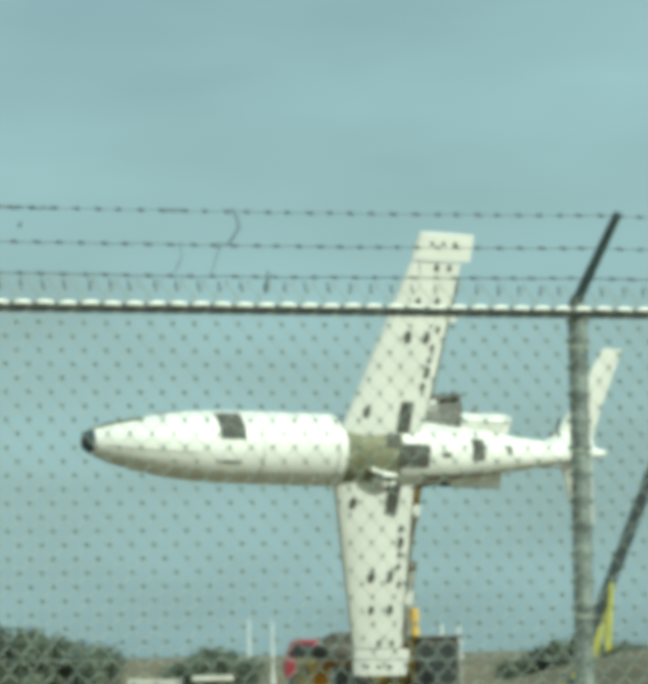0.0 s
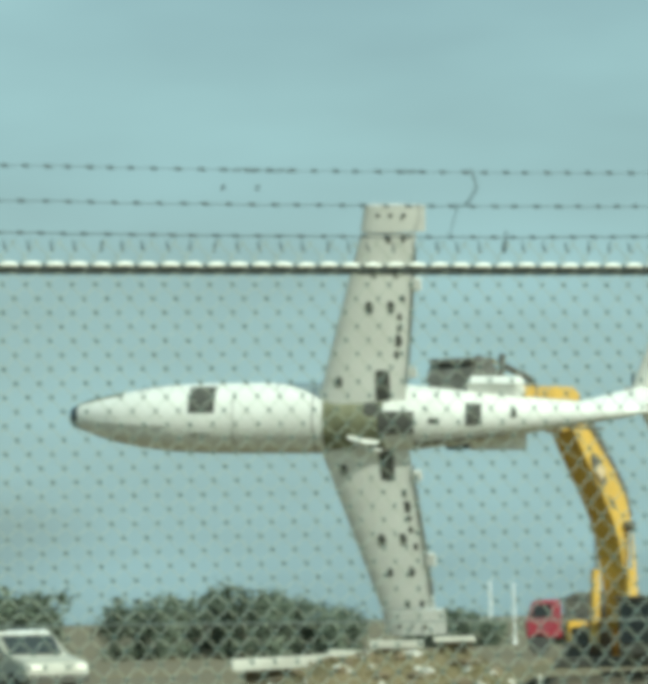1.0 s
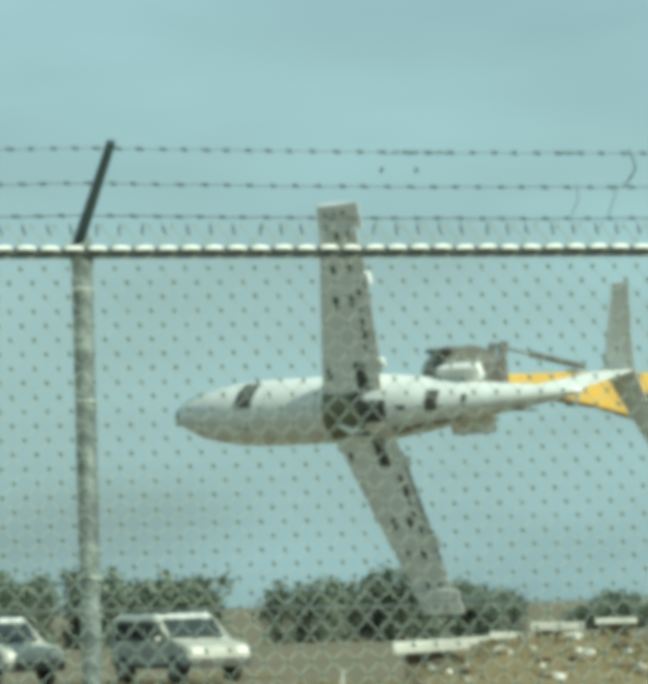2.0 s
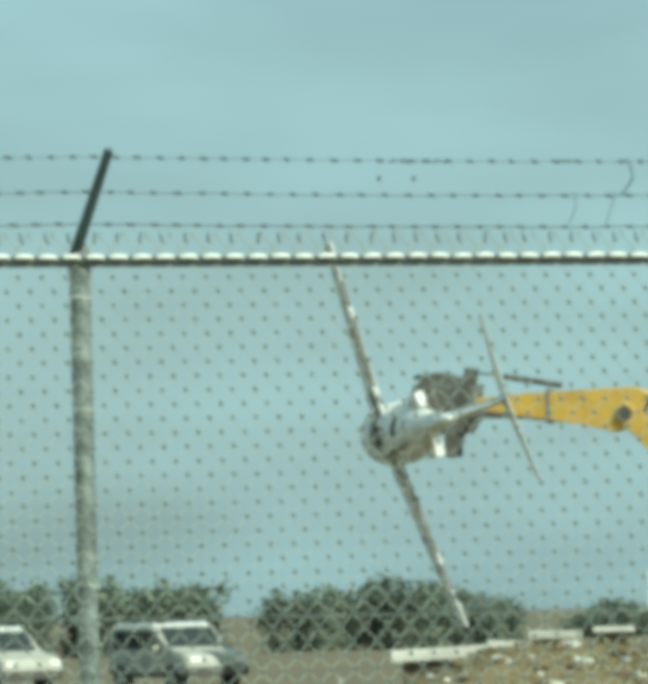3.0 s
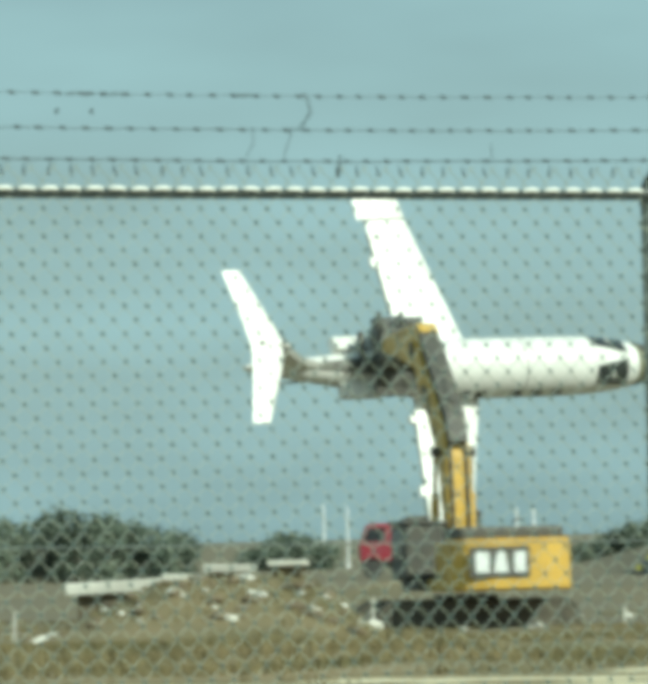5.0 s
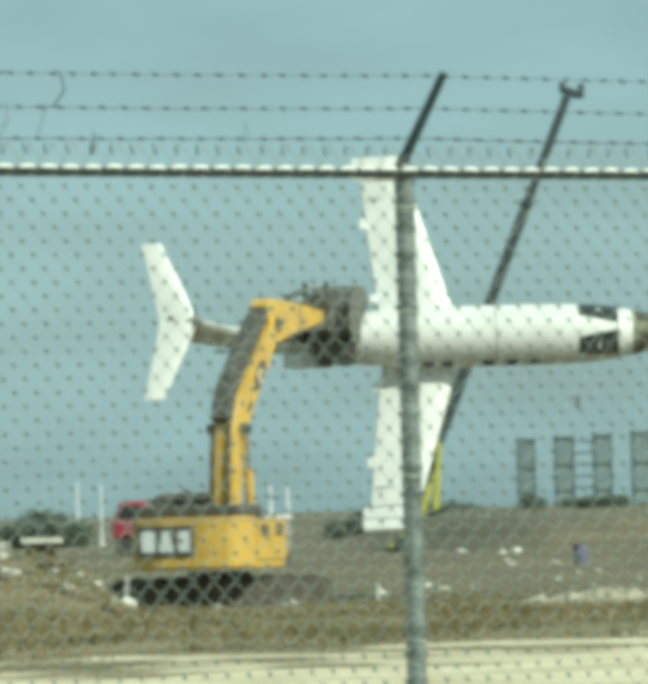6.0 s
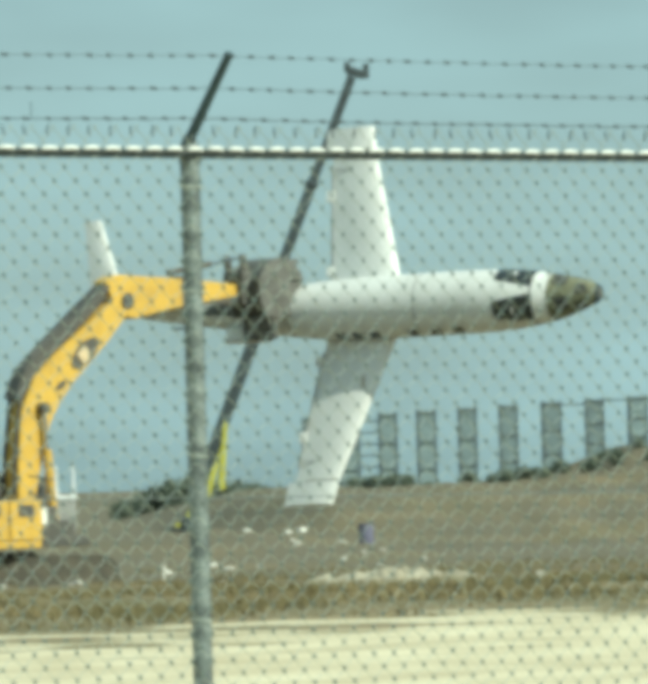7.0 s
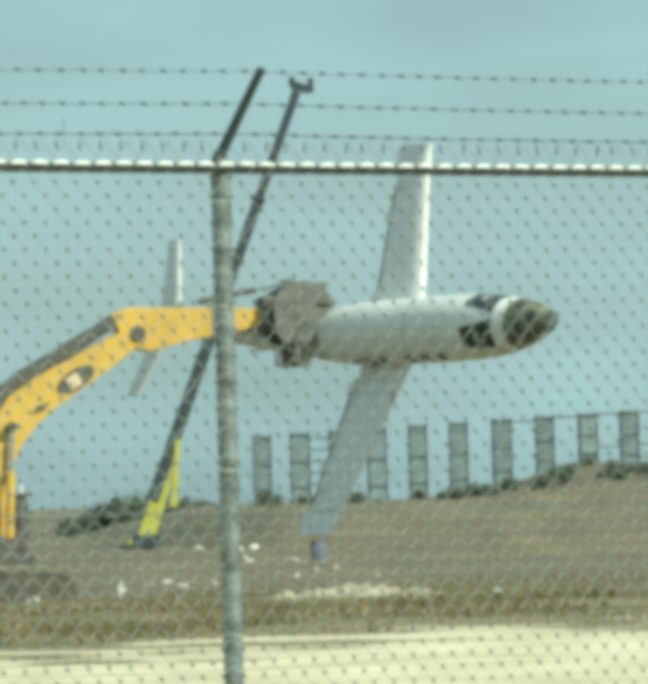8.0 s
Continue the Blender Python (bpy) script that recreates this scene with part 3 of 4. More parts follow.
        part("hinge_bracket", box(B(), (0.22, 0.30, 0.1), (-1.1, s * 3.35, -0.39), bevel=0.02), M_WHITE, wing)
        part("hinge_bracket", box(B(), (0.2, 0.24, 0.12), (-0.9, s * 1.25, -0.455), bevel=0.02), M_WHITE, wing)
        part("rear_spar", box(B(), (0.02, 3.2, 0.10), (-0.965, s * 2.6, -0.412), Euler((radians(s * 1.8), 0, radians(s * 5.6))).to_matrix(), 0.0), M_PANEL, wing)
        # dark discs against the lower skin, painted as the shade within holes
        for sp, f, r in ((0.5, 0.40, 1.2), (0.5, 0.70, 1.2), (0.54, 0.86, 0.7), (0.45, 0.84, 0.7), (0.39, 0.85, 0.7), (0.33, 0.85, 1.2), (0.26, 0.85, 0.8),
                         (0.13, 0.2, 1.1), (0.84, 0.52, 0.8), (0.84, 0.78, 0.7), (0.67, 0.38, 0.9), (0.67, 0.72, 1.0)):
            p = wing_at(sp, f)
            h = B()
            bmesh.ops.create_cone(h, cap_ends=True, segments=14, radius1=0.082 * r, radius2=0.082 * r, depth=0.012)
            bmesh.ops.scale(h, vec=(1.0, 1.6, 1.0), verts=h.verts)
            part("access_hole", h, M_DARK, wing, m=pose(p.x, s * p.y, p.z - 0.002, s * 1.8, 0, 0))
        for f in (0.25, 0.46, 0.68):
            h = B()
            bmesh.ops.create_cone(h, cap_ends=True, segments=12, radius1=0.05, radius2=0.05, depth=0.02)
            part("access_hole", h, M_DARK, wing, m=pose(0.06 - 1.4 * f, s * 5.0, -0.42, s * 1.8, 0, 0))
        # flat dark slab whose colour gives the shade inside the well
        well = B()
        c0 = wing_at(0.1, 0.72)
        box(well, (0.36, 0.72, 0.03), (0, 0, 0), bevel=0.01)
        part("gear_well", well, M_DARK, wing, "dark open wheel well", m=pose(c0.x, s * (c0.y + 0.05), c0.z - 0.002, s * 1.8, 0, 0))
        seam = box(B(), (1.1, 0.025, 0.012), (-0.45, s * 4.05, -0.275), bevel=0.0)
        part("panel_seam", seam, M_PANEL, wing)
        # engine pylon stub
        py = prism(B(), [(-2.05, -0.14), (-2.15, 0.18), (-3.3, 0.18), (-3.4, -0.05), (-3.2, -0.16)], 0.40, bevel=0.03)
        part("engine_pylon", py, M_WHITE, jet, "white engine pylon stub", m=pose(0, s * 0.66, 0.28, s * -10, 0, 0))
    # tail
    fin = B()
    rings = []
    for xa, xb, z, th in ((-3.5, -5.9, 0.45, 0.16), (-4.7, -6.25, 1.15, 0.13), (-5.6, -6.62, 2.0, 0.10)):
        prof = [(0, 0), (0.12, 0.7), (0.35, 1.0), (0.7, 0.6), (1.0, 0.12)]
        ring = [(xa + (xb - xa) * u, th * w, z) for u, w in prof] + [(xa + (xb - xa) * u, -th * w, z) for u, w in prof[:0:-1]]
        rings.append([fin.verts.new(p) for p in ring])
    for p, q in zip(rings, rings[1:]):
        for j in range(len(p)):
            fin.faces.new((p[j], p[(j + 1) % len(p)], q[(j + 1) % len(q)], q[j]))
    fin.faces.new(rings[0])
    fin.faces.new(rings[-1])
    part("tail_fin", fin, M_WHITE, jet, "white swept tail fin")
    for s in (1, -1):
        st = foil(B(), [(-5.66, -6.66, s * 0.0, 2.0, 0.09), (-5.95, -6.78, s * 0.75, 2.02, 0.09), (-6.58, -7.1, s * 2.15, 2.05, 0.08)])
        part("tailplane", st, M_WHITE, jet, "white swept tailplane half")
    part("tailplane_hinge", box(B(), (0.12, 0.1, 0.03), (-6.35, 0.08, 2.085), bevel=0.01), M_DARK, jet)
    part("tailplane_seam", path_tube(B(), [(-5.72, 0.42, 2.06), (-5.7, 0.2, 2.075), (-5.72, 0.0, 2.08), (-5.78, -0.2, 2.075)], 0.03, 6), M_DARK, jet, "dark open seam at the tailplane root")
    part("tailplane_fairing", box(B(), (0.5, 0.16, 0.18), (-5.75, 0, 2.0), bevel=0.05), M_PANEL, jet)
    part("tail_strake", box(B(), (1.3, 0.05, 0.06), (-4.6, -0.25, 0.02), Euler((0, radians(-8), 0)).to_matrix(), 0.01), M_PANEL, jet)
    return jet


JET = build_aircraft()

# ---------------------------------------------------------------- excavator
EXC = Vector((0.0, 86.0 * DEEP, -1.25))


def offset_outline(center, widths):
    up, lo = [], []
    pts = [Vector((x, z)) for x, z in center]
    for i, p in enumerate(pts):
        d = (pts[min(i + 1, len(pts) - 1)] - pts[max(i - 1, 0)]).normalized()
        n = Vector((-d.y, d.x))
        up.append(tuple(p + n * widths[i] / 2))
        lo.append(tuple(p - n * widths[i] / 2))
    return up + lo[::-1]


BOOM_FOOT, BOOM_TIP = Vector((0.55, 0, 2.35)), Vector((4.0, 0, 7.45))


def build_excavator():
    exc = thing("excavator", "yellow tracked demolition excavator holding the jet", "excavator", Matrix.Translation(EXC) )
    # undercarriage
    under = part("track_frame", box(box(B(), (2.6, 1.6, 0.45), (0, 0, 0.62), bevel=0.06), (1.4, 1.4, 0.35), (0, 0, 1.0), bevel=0.05), M_BLACK, exc, m=pose(0, 0, 0, 0, 0, 12))
    for s in (1, -1):
        outline = []
        for k in range(24):
            a = 2 * math.pi * k / 24
            cx = 2.05 if math.cos(a) > 0 else -2.05
            outline.append((cx + 0.5 * math.cos(a), 0.52 + 0.5 * math.sin(a)))
        track = part("track", prism(B(), outline, 0.6, at=s * 1.35), M_TRACK, exc, "dirt-caked steel crawler track", m=pose(0, 0, 0, 0, 0, 12))
        shoe = box(B(), (0.17, 0.62, 0.05), bevel=0.012)
        sm = mesh_of(shoe, "track_shoe")
        sm.materials.append(M_TRACK)
        for k in range(24):
            for z, rx in ((1.035, 0), (0.01, 180)):
                o = new("track_shoe", sm)
                o.parent = track
                o.matrix_basis = pose(-2.1 + k * 0.182, s * 1.35, z, rx, 0, 0)
        for k in range(9):
            a = -90 + 180 * k / 8
            for cx, sg in ((2.05, 1), (-2.05, -1)):
                o = new("track_shoe", sm)
                o.parent = track
                o.matrix_basis = pose(cx + sg * 0.51 * math.cos(radians(a)), s * 1.35, 0.52 + 0.51 * math.sin(radians(a)), 0, sg * (90 - a), 0)
    # slewing house, forward along +x
    house = part("house", box(box(B(), (3.0, 2.9, 0.28), (-1.85, 0, 1.42), bevel=0.05), (2.2, 1.1, 0.9), (-1.7, 0.75, 2.0), bevel=0.06), M_YELLOW, exc, "yellow slewing house")
    cw = B()
    prof = [(-2.55, -1.5), (-3.3, -1.46), (-3.62, -1.2), (-3.75, -0.6), (-3.75, 0.6), (-3.62, 1.2), (-3.3, 1.46), (-2.55, 1.5)]
    lo = [cw.verts.new((x, y, 1.3)) for x, y in prof]
    hi = [cw.verts.new((x + 0.04, y, 2.55)) for x, y in prof]
    cw.faces.new(lo)
    cw.faces.new(hi)
    for i in range(len(prof)):
        cw.faces.new((lo[i], lo[(i + 1) % 8], hi[(i + 1) % 8], hi[i]))
    bmesh.ops.bevel(cw, geom=[e for e in cw.edges], offset=0.05, segments=2, affect="EDGES")
    cwo = part("counterweight", cw, M_YELLOW, house, "rounded yellow counterweight")
    part("logo_panel", box(B(), (0.03, 1.5, 0.74), (-3.765, 0.42, 1.98), bevel=0.005), M_BLACK, house, "black badge panel with white shapes")
    for y0, shape in ((0.84, ((0, 0), (0.34, 0), (0.34, 0.5), (0, 0.5))), (0.40, ((0, 0), (0.38, 0), (0.28, 0.5), (0.1, 0.5))),
                      (-0.06, ((0.06, 0), (0.34, 0), (0.34, 0.5), (0.06, 0.5)))):
        lb = B()
        f0 = [lb.verts.new((-3.79, y0 + 0.18 - u, 1.73 + v)) for u, v in shape]
        f1 = [lb.verts.new((-3.775, y0 + 0.18 - u, 1.73 + v)) for u, v in shape]
        lb.faces.new(f0)
        lb.faces.new(f1)
        for i in range(len(shape)):
            lb.faces.new((f0[i], f0[(i + 1) % len(shape)], f1[(i + 1) % len(shape)], f1[i]))
        part("badge_shape", lb, M_POLE, house)
    part("engine_hood", box(B(), (1.9, 2.6, 0.32), (-2.4, 0, 2.68), bevel=0.08), M_BLACK, house, "black engine hood")
    part("exhaust", tube(B(), (-2.0, 0.5, 2.8), (-2.0, 0.5, 3.25), 0.07), M_BLACK, house)
    # right flank: side doors, tank and a lamp box
    part("deck", box(B(), (1.95, 2.7, 0.26), (0.64, 0.35, 1.42), bevel=0.04), M_BLACK, house, "black front deck under the cab")
    for x0, x1 in ((-2.5, -1.42), (-1.38, -0.36)):
        part("side_door", box(B(), (x1 - x0, 0.06, 1.0), ((x0 + x1) / 2, -1.47, 1.98), bevel=0.03), M_YELLOW, house)
        part("door_grille", box(B(), (0.5, 0.02, 0.3), ((x0 + x1) / 2, -1.505, 2.2), bevel=0.008), M_BLACK, house)
    part("fuel_tank", box(B(), (0.9, 0.8, 0.8), (0.12, -0.6, 1.9), bevel=0.08), M_BLACK, house, "black tank before the side doors")
    part("tool_box", box(B(), (0.6, 0.7, 0.45), (0.9, -0.55, 1.72), bevel=0.05), M_BLACK, house)
    part("work_lamp", box(B(), (0.32, 0.08, 0.42), (0.0, -1.03, 2.05), bevel=0.03), M_LAMP, house, "pale lamp box")
    for z in (2.5, 2.95):
        part("hand_rail", tube(B(), (-0.3, -0.95, z + 0.1), (0.5, -0.95, z), 0.025), M_BLACK, house)
    # the house sits off the boom's line, to its right
    aside = Matrix.Translation((0, -0.42, 0))
    house.data.transform(aside)
    for piece in house.children_recursive:
        piece.data.transform(aside)
    # cab on the left
    cabm = box(B(), (1.75, 1.05, 1.4), (1.0, 0.95, 2.25), bevel=0.1)
    part("cab", cabm, M_BLACK, house, "black operator cab with dark glass")
    part("cab_window", box(B(), (0.03, 0.86, 0.95), (1.885, 0.95, 2.35), bevel=0.01), M_GLASS, house)
    for y in (0.42, 1.48):
        part("cab_window", box(B(), (1.3, 0.03, 0.7), (1.0, y, 2.45), bevel=0.01), M_GLASS, house)
    part("cab_roof_guard", box(B(), (1.9, 1.15, 0.08), (1.0, 0.95, 2.99), bevel=0.02), M_BLACK, house)
    # boom, in house space; keyed about its foot
    f = BOOM_FOOT
    center = [(0.5, 2.25), (0.62, 3.3), (0.86, 4.5), (1.25, 5.2), (1.85, 5.75), (3.1, 6.72), (4.15, 7.55)]
    widths = [0.5, 0.72, 0.92, 0.98, 0.92, 0.72, 0.46]
    outline = [(x - f.x, z - f.z) for x, z in offset_outline(center, widths)]
    boom = part("boom", prism(B(), outline, 0.62, bevel=0.03), M_YELLOW, exc, "yellow cranked box boom")
    rel = lambda x, z, y=0.0: Vector((x - f.x, y, z - f.z))
    for s in (1, -1):
        part("boom_cylinder", tube(B(), rel(1.25, 1.9, s * 0.46), rel(1.08, 3.7, s * 0.46), 0.115), M_YELLOW, boom, "yellow boom ram")
        part("boom_rod", tube(B(), rel(1.08, 3.7, s * 0.46), rel(1.0, 4.75, s * 0.46), 0.06), M_CHROME, boom)
        part("ram_pin", tube(B(), rel(1.0, 4.75, s * 0.3), rel(1.0, 4.75, s * 0.56), 0.13), M_BLACK, boom)
        # hoses and the dark lamp recess on each flank
        hs = B()
        path_tube(hs, [rel(0.2, 2.6, s * 0.2), rel(0.25, 3.6, s * 0.2), rel(0.45, 4.9, s * 0.2), rel(0.95, 5.72, s * 0.2), rel(2.2, 6.62, s * 0.2), rel(3.3, 7.5, s * 0.2)], 0.05, 6)
        part("hydraulic_hose", hs, M_HOSE, boom)
        part("lamp_recess", prism(B(), oval((2.53 - f.x, 6.12 - f.z), 0.56, 0.25, 39), 0.02, at=s * 0.318), M_BLACK, boom)
        part("boom_lamp", box(B(), (0.36, 0.08, 0.34), rel(2.48, 6.06, s * 0.34), Euler((0, radians(-40), 0)).to_matrix(), 0.03), M_AMBER, boom, "tan boom lamp")
        part("weld_plate", prism(B(), [(1.5 - f.x, 5.15 - f.z), (1.62 - f.x, 5.35 - f.z), (1.95 - f.x, 5.5 - f.z), (1.8 - f.x, 5.25 - f.z)], 0.02, at=s * 0.318), M_BLACK, boom)
    part("hose_guard", prism(B(), [(x - f.x, z - f.z) for x, z in ((0.28, 5.0), (0.62, 5.72), (1.2, 6.18), (2.6, 7.28), (3.45, 7.92), (3.55, 7.78), (2.75, 7.1), (1.4, 6.02), (0.85, 5.55), (0.48, 4.95))], 0.5, bevel=0.02), M_BLACK, boom, "dark hose bundle along the boom back")
    part("stick_cylinder", tube(B(), rel(1.0, 5.95), rel(2.6, 7.15), 0.12), M_BLACK, boom, "dark stick ram along the boom top")
    part("stick_rod", tube(B(), rel(2.6, 7.15), rel(3.5, 7.82), 0.06), M_CHROME, boom)
    # stick, keyed about the boom tip
    t = BOOM_TIP
    so = [(3.35, 7.95), (3.75, 8.12), (5.0, 8.05), (6.6, 7.95), (8.25, 7.78), (8.45, 7.6), (8.35, 7.35), (6.6, 7.3), (5.2, 7.18), (4.3, 6.98), (3.85, 7.1), (3.55, 7.5)]
    stick = part("stick", prism(B(), [(x - t.x, z - t.z) for x, z in so], 0.5, bevel=0.03), M_YELLOW, exc, "yellow box stick")
    rs = lambda x, z, y=0.0: Vector((x - t.x, y, z - t.z))
    part("bucket_cylinder", tube(B(), rs(5.7, 8.16), rs(7.2, 8.38), 0.075), M_BLACK, stick, "dark ram on top of the stick")
    part("bucket_rod", tube(B(), rs(7.2, 8.38), rs(8.15, 8.52), 0.045), M_CHROME, stick)
    part("stick_band", box(B(), (0.1, 0.53, 0.88), rs(6.0, 7.63), bevel=0.01), M_PANEL, stick)
    for s in (1, -1):
        part("link_arm", prism(B(), [(7.95 - t.x, 8.6 - t.z), (8.15 - t.x, 8.6 - t.z), (8.3 - t.x, 7.55 - t.z), (8.1 - t.x, 7.5 - t.z)], 0.08, at=s * 0.3), M_BLACK, stick)
        part("pivot_boss", tube(B(), rs(4.0, 7.45, s * 0.24), rs(4.0, 7.45, s * 0.36), 0.2, sides=16), M_BLACK, stick)
        # black sheet on each flank, added as the shade under the stick
        part("lower_painted_shade", prism(B(), [(5.4 - t.x, 7.22 - t.z), (8.3 - t.x, 7.6 - t.z), (8.35 - t.x, 7.36 - t.z), (6.6 - t.x, 7.31 - t.z)], 0.02, at=s * 0.262), M_BLACK, stick)
    # grapple: head block and curved tines round the hull, in house space
    grap = part("grapple", tube(box(B(), (1.3, 0.8, 0.9), (8.5, -0.1, 7.7), bevel=0.08), (8.85, -0.86, 7.72), (8.85, 0.2, 7.72), 0.78, sides=28), M_STEEL, exc, "worn steel grapple")
    def tine(c, r0, r1, a0, a1, y, w):
        pts_o = [(c[0] + r1 * math.cos(radians(a0 + (a1 - a0) * k / 12)), c[1] + r1 * math.sin(radians(a0 + (a1 - a0) * k / 12))) for k in range(13)]
        pts_i = [(c[0] + (r0 + (r1 - r0) * 0.6 * k / 12) * math.cos(radians(a0 + (a1 - a0) * k / 12)), c[1] + (r0 + (r1 - r0) * 0.6 * k / 12) * math.sin(radians(a0 + (a1 - a0) * k / 12))) for k in range(13)]
        return prism(B(), pts_o + pts_i[::-1], w, at=y, bevel=0.015)
    for y in (-0.48, 0.0, 0.48):
        part("upper_tine", tine((9.4, 7.3), 0.92, 1.17, 168, 88, y - 0.35, 0.22), M_STEEL, grap)
    for y in (-0.26, 0.26):
        part("lower_tine", tine((9.45, 7.1), 0.92, 1.06, 190, 226, y - 0.3, 0.22), M_STEEL, grap)
    part("tine_shell", tine((9.4, 7.3), 0.94, 1.13, 170, 84, -0.35, 1.1), M_STEEL, grap)
    part("lower_shell", tine((9.45, 7.1), 0.93, 1.03, 186, 222, -0.3, 1.0), M_STEEL, grap)
    part("head_plate", box(B(), (0.16, 1.2, 1.35), (8.62, -0.3, 7.05), bevel=0.03), M_BLACK, grap)
    cheek = [(8.05, 7.3), (8.0, 7.95), (8.2, 8.25), (8.55, 8.45), (8.95, 8.5), (9.25, 8.4), (9.5, 8.14), (9.62, 7.9), (9.2, 7.95), (8.9, 7.82), (8.6, 7.5), (8.5, 6.95), (8.25, 6.95)]
    for y in (-0.92, 0.22):
        part("cheek_plate", prism(B(), cheek, 0.06, at=y, bevel=0.01), M_STEEL, grap, "scuffed steel cheek plate")
    for s in (1, -1):
        part("jaw_cylinder", tube(B(), (8.55, s * 0.62, 7.0), (8.95, s * 0.62, 8.1), 0.09), M_BLACK, grap)
    return exc, house, boom, stick, grap


EXC_PARTS = build_excavator()


# ---------------------------------------------------------------- far trees
def tree_mesh(seed, h, w):
    """Trunk and limbs, and a crown of small leaf clumps with gaps and an uneven top."""
    rnd = random.Random(seed)
    trunk = B()
    path_tube(trunk, [(0, 0, -0.6), (rnd.uniform(-.1, .1), 0, h * 0.35), (rnd.uniform(-.2, .2), rnd.uniform(-.1, .1), h * 0.8)], [0.16, 0.11, 0.04], 7)
    tips = []
    for k in range(9):
        a, z0 = rnd.uniform(0, 6.28), h * rnd.uniform(0.15, 0.7)
        r = w * rnd.uniform(0.25, 0.5)
        tip = (r * math.cos(a), r * math.sin(a), min(z0 + h * rnd.uniform(0.1, 0.35), h))
        path_tube(trunk, [(0, 0, z0), (tip[0] * 0.5, tip[1] * 0.5, z0 + (tip[2] - z0) * 0.6), tip], [0.06, 0.04, 0.02], 5)
        tips.append(Vector(tip))
    tips += [Vector((w * 0.25 * q, 0, h * 0.12 + 0.1)) for q in (-1, 0, 1)] + [Vector((0, 0, h * 0.86)), Vector((0.1, 0.1, h * 0.6)), Vector((-0.1, 0, h * 0.4))]
    vs, fs = [], []
    for k in range(1500):
        c = rnd.choice(tips)
        sp = 0.11 * w + 0.10
        p = c + Vector((rnd.gauss(0, sp), rnd.gauss(0, sp), rnd.gauss(0, sp * 0.9)))
        p.z = max(p.z, 0.0)
        if rnd.random() < 0.03:
            p = Vector((rnd.gauss(0, 0.09), rnd.gauss(0, 0.09), h * 0.86 + rnd.uniform(0.2, 0.75)))
        s = rnd.uniform(0.09, 0.22)
        e = Euler((rnd.uniform(0, 6.28), rnd.uniform(0, 6.28), rnd.uniform(0, 6.28))).to_matrix()
        b0 = len(vs)
        for q in ((-s, 0, 0), (0, -s * 0.6, 0.02), (s, 0, 0), (0, s * 0.6, 0.02)):
            vs.append(p + e @ Vector(q))
        fs.append((b0, b0 + 1, b0 + 2, b0 + 3))
    crown = bpy.data.meshes.new("crown")
    crown.from_pydata(vs, [], fs)
    crown.materials.append(M_LEAF)
    return trunk, crown


def plant(seed, h, w, label):
    trunk, crown = tree_mesh(seed, h, w)
    tree = thing("tree", label, "tree", group="distant trees")
    part("trunk", trunk, M_BARK, tree)
    c = new("crown", crown)
    c.parent = tree
    return tree


def plant_rows():
    rnd = random.Random(11)
    kinds = [plant(21 + k, h, w, lab) for k, (h, w, lab) in enumerate((
        (4.6, 2.6, "dark green tree in a distant windbreak"), (4.0, 2.2, "dark green pointed tree in a distant windbreak"),
        (4.3, 3.0, "dense dark green tree in a distant windbreak"), (2.6, 3.0, "low dark green bush on the far field")))]
    used = set()
    def put(k, x, y, s, z=None):
        zz = ground_z(x, y) if z is None else z
        m = pose(x, y, zz, 0, 0, rnd.uniform(0, 360))
        if k not in used:
            used.add(k)
            kinds[k].matrix_basis = m @ Matrix.Diagonal((s, s, s, 1))
            return
        c = copy_thing(kinds[k], m)
        c.scale = (s, s, s)
    x = -56.0
    while x < -36.6:
        put(rnd.randrange(3), x, 308 + rnd.uniform(-4, 4), rnd.uniform(0.85, 1.12))
        x += rnd.uniform(0.9, 1.4)
    x = -32.3
    while x < -17.2:
        k = (x + 32.6) / 15.4
        put(rnd.randrange(3), x, 308 + rnd.uniform(-4, 4), (0.78 + 0.16 * math.sin(min(k * 4, 1.57)) - 0.28 * step(0.5, 1.0, k)) * rnd.uniform(0.92, 1.1))
        x += rnd.uniform(0.9, 1.3)
    for lo, hi, top in ((-16.5, -9.9, 0.95), (-7, 2, 0.55), (8.9, 20.5, 0.85)):
        x = lo
        while x < hi:
            k = (x - lo) / (hi - lo)
            put(3, x, 367 + rnd.uniform(-5, 5), top * (0.55 + 0.5 * math.sin(3.14 * k)) * rnd.uniform(0.9, 1.1))
            x += rnd.uniform(1.0, 1.5)
    for k in range(70):
        x = rnd.uniform(13, 34)
        put(3, x, rnd.uniform(203, 208), rnd.uniform(0.10, 0.22))


plant_rows()


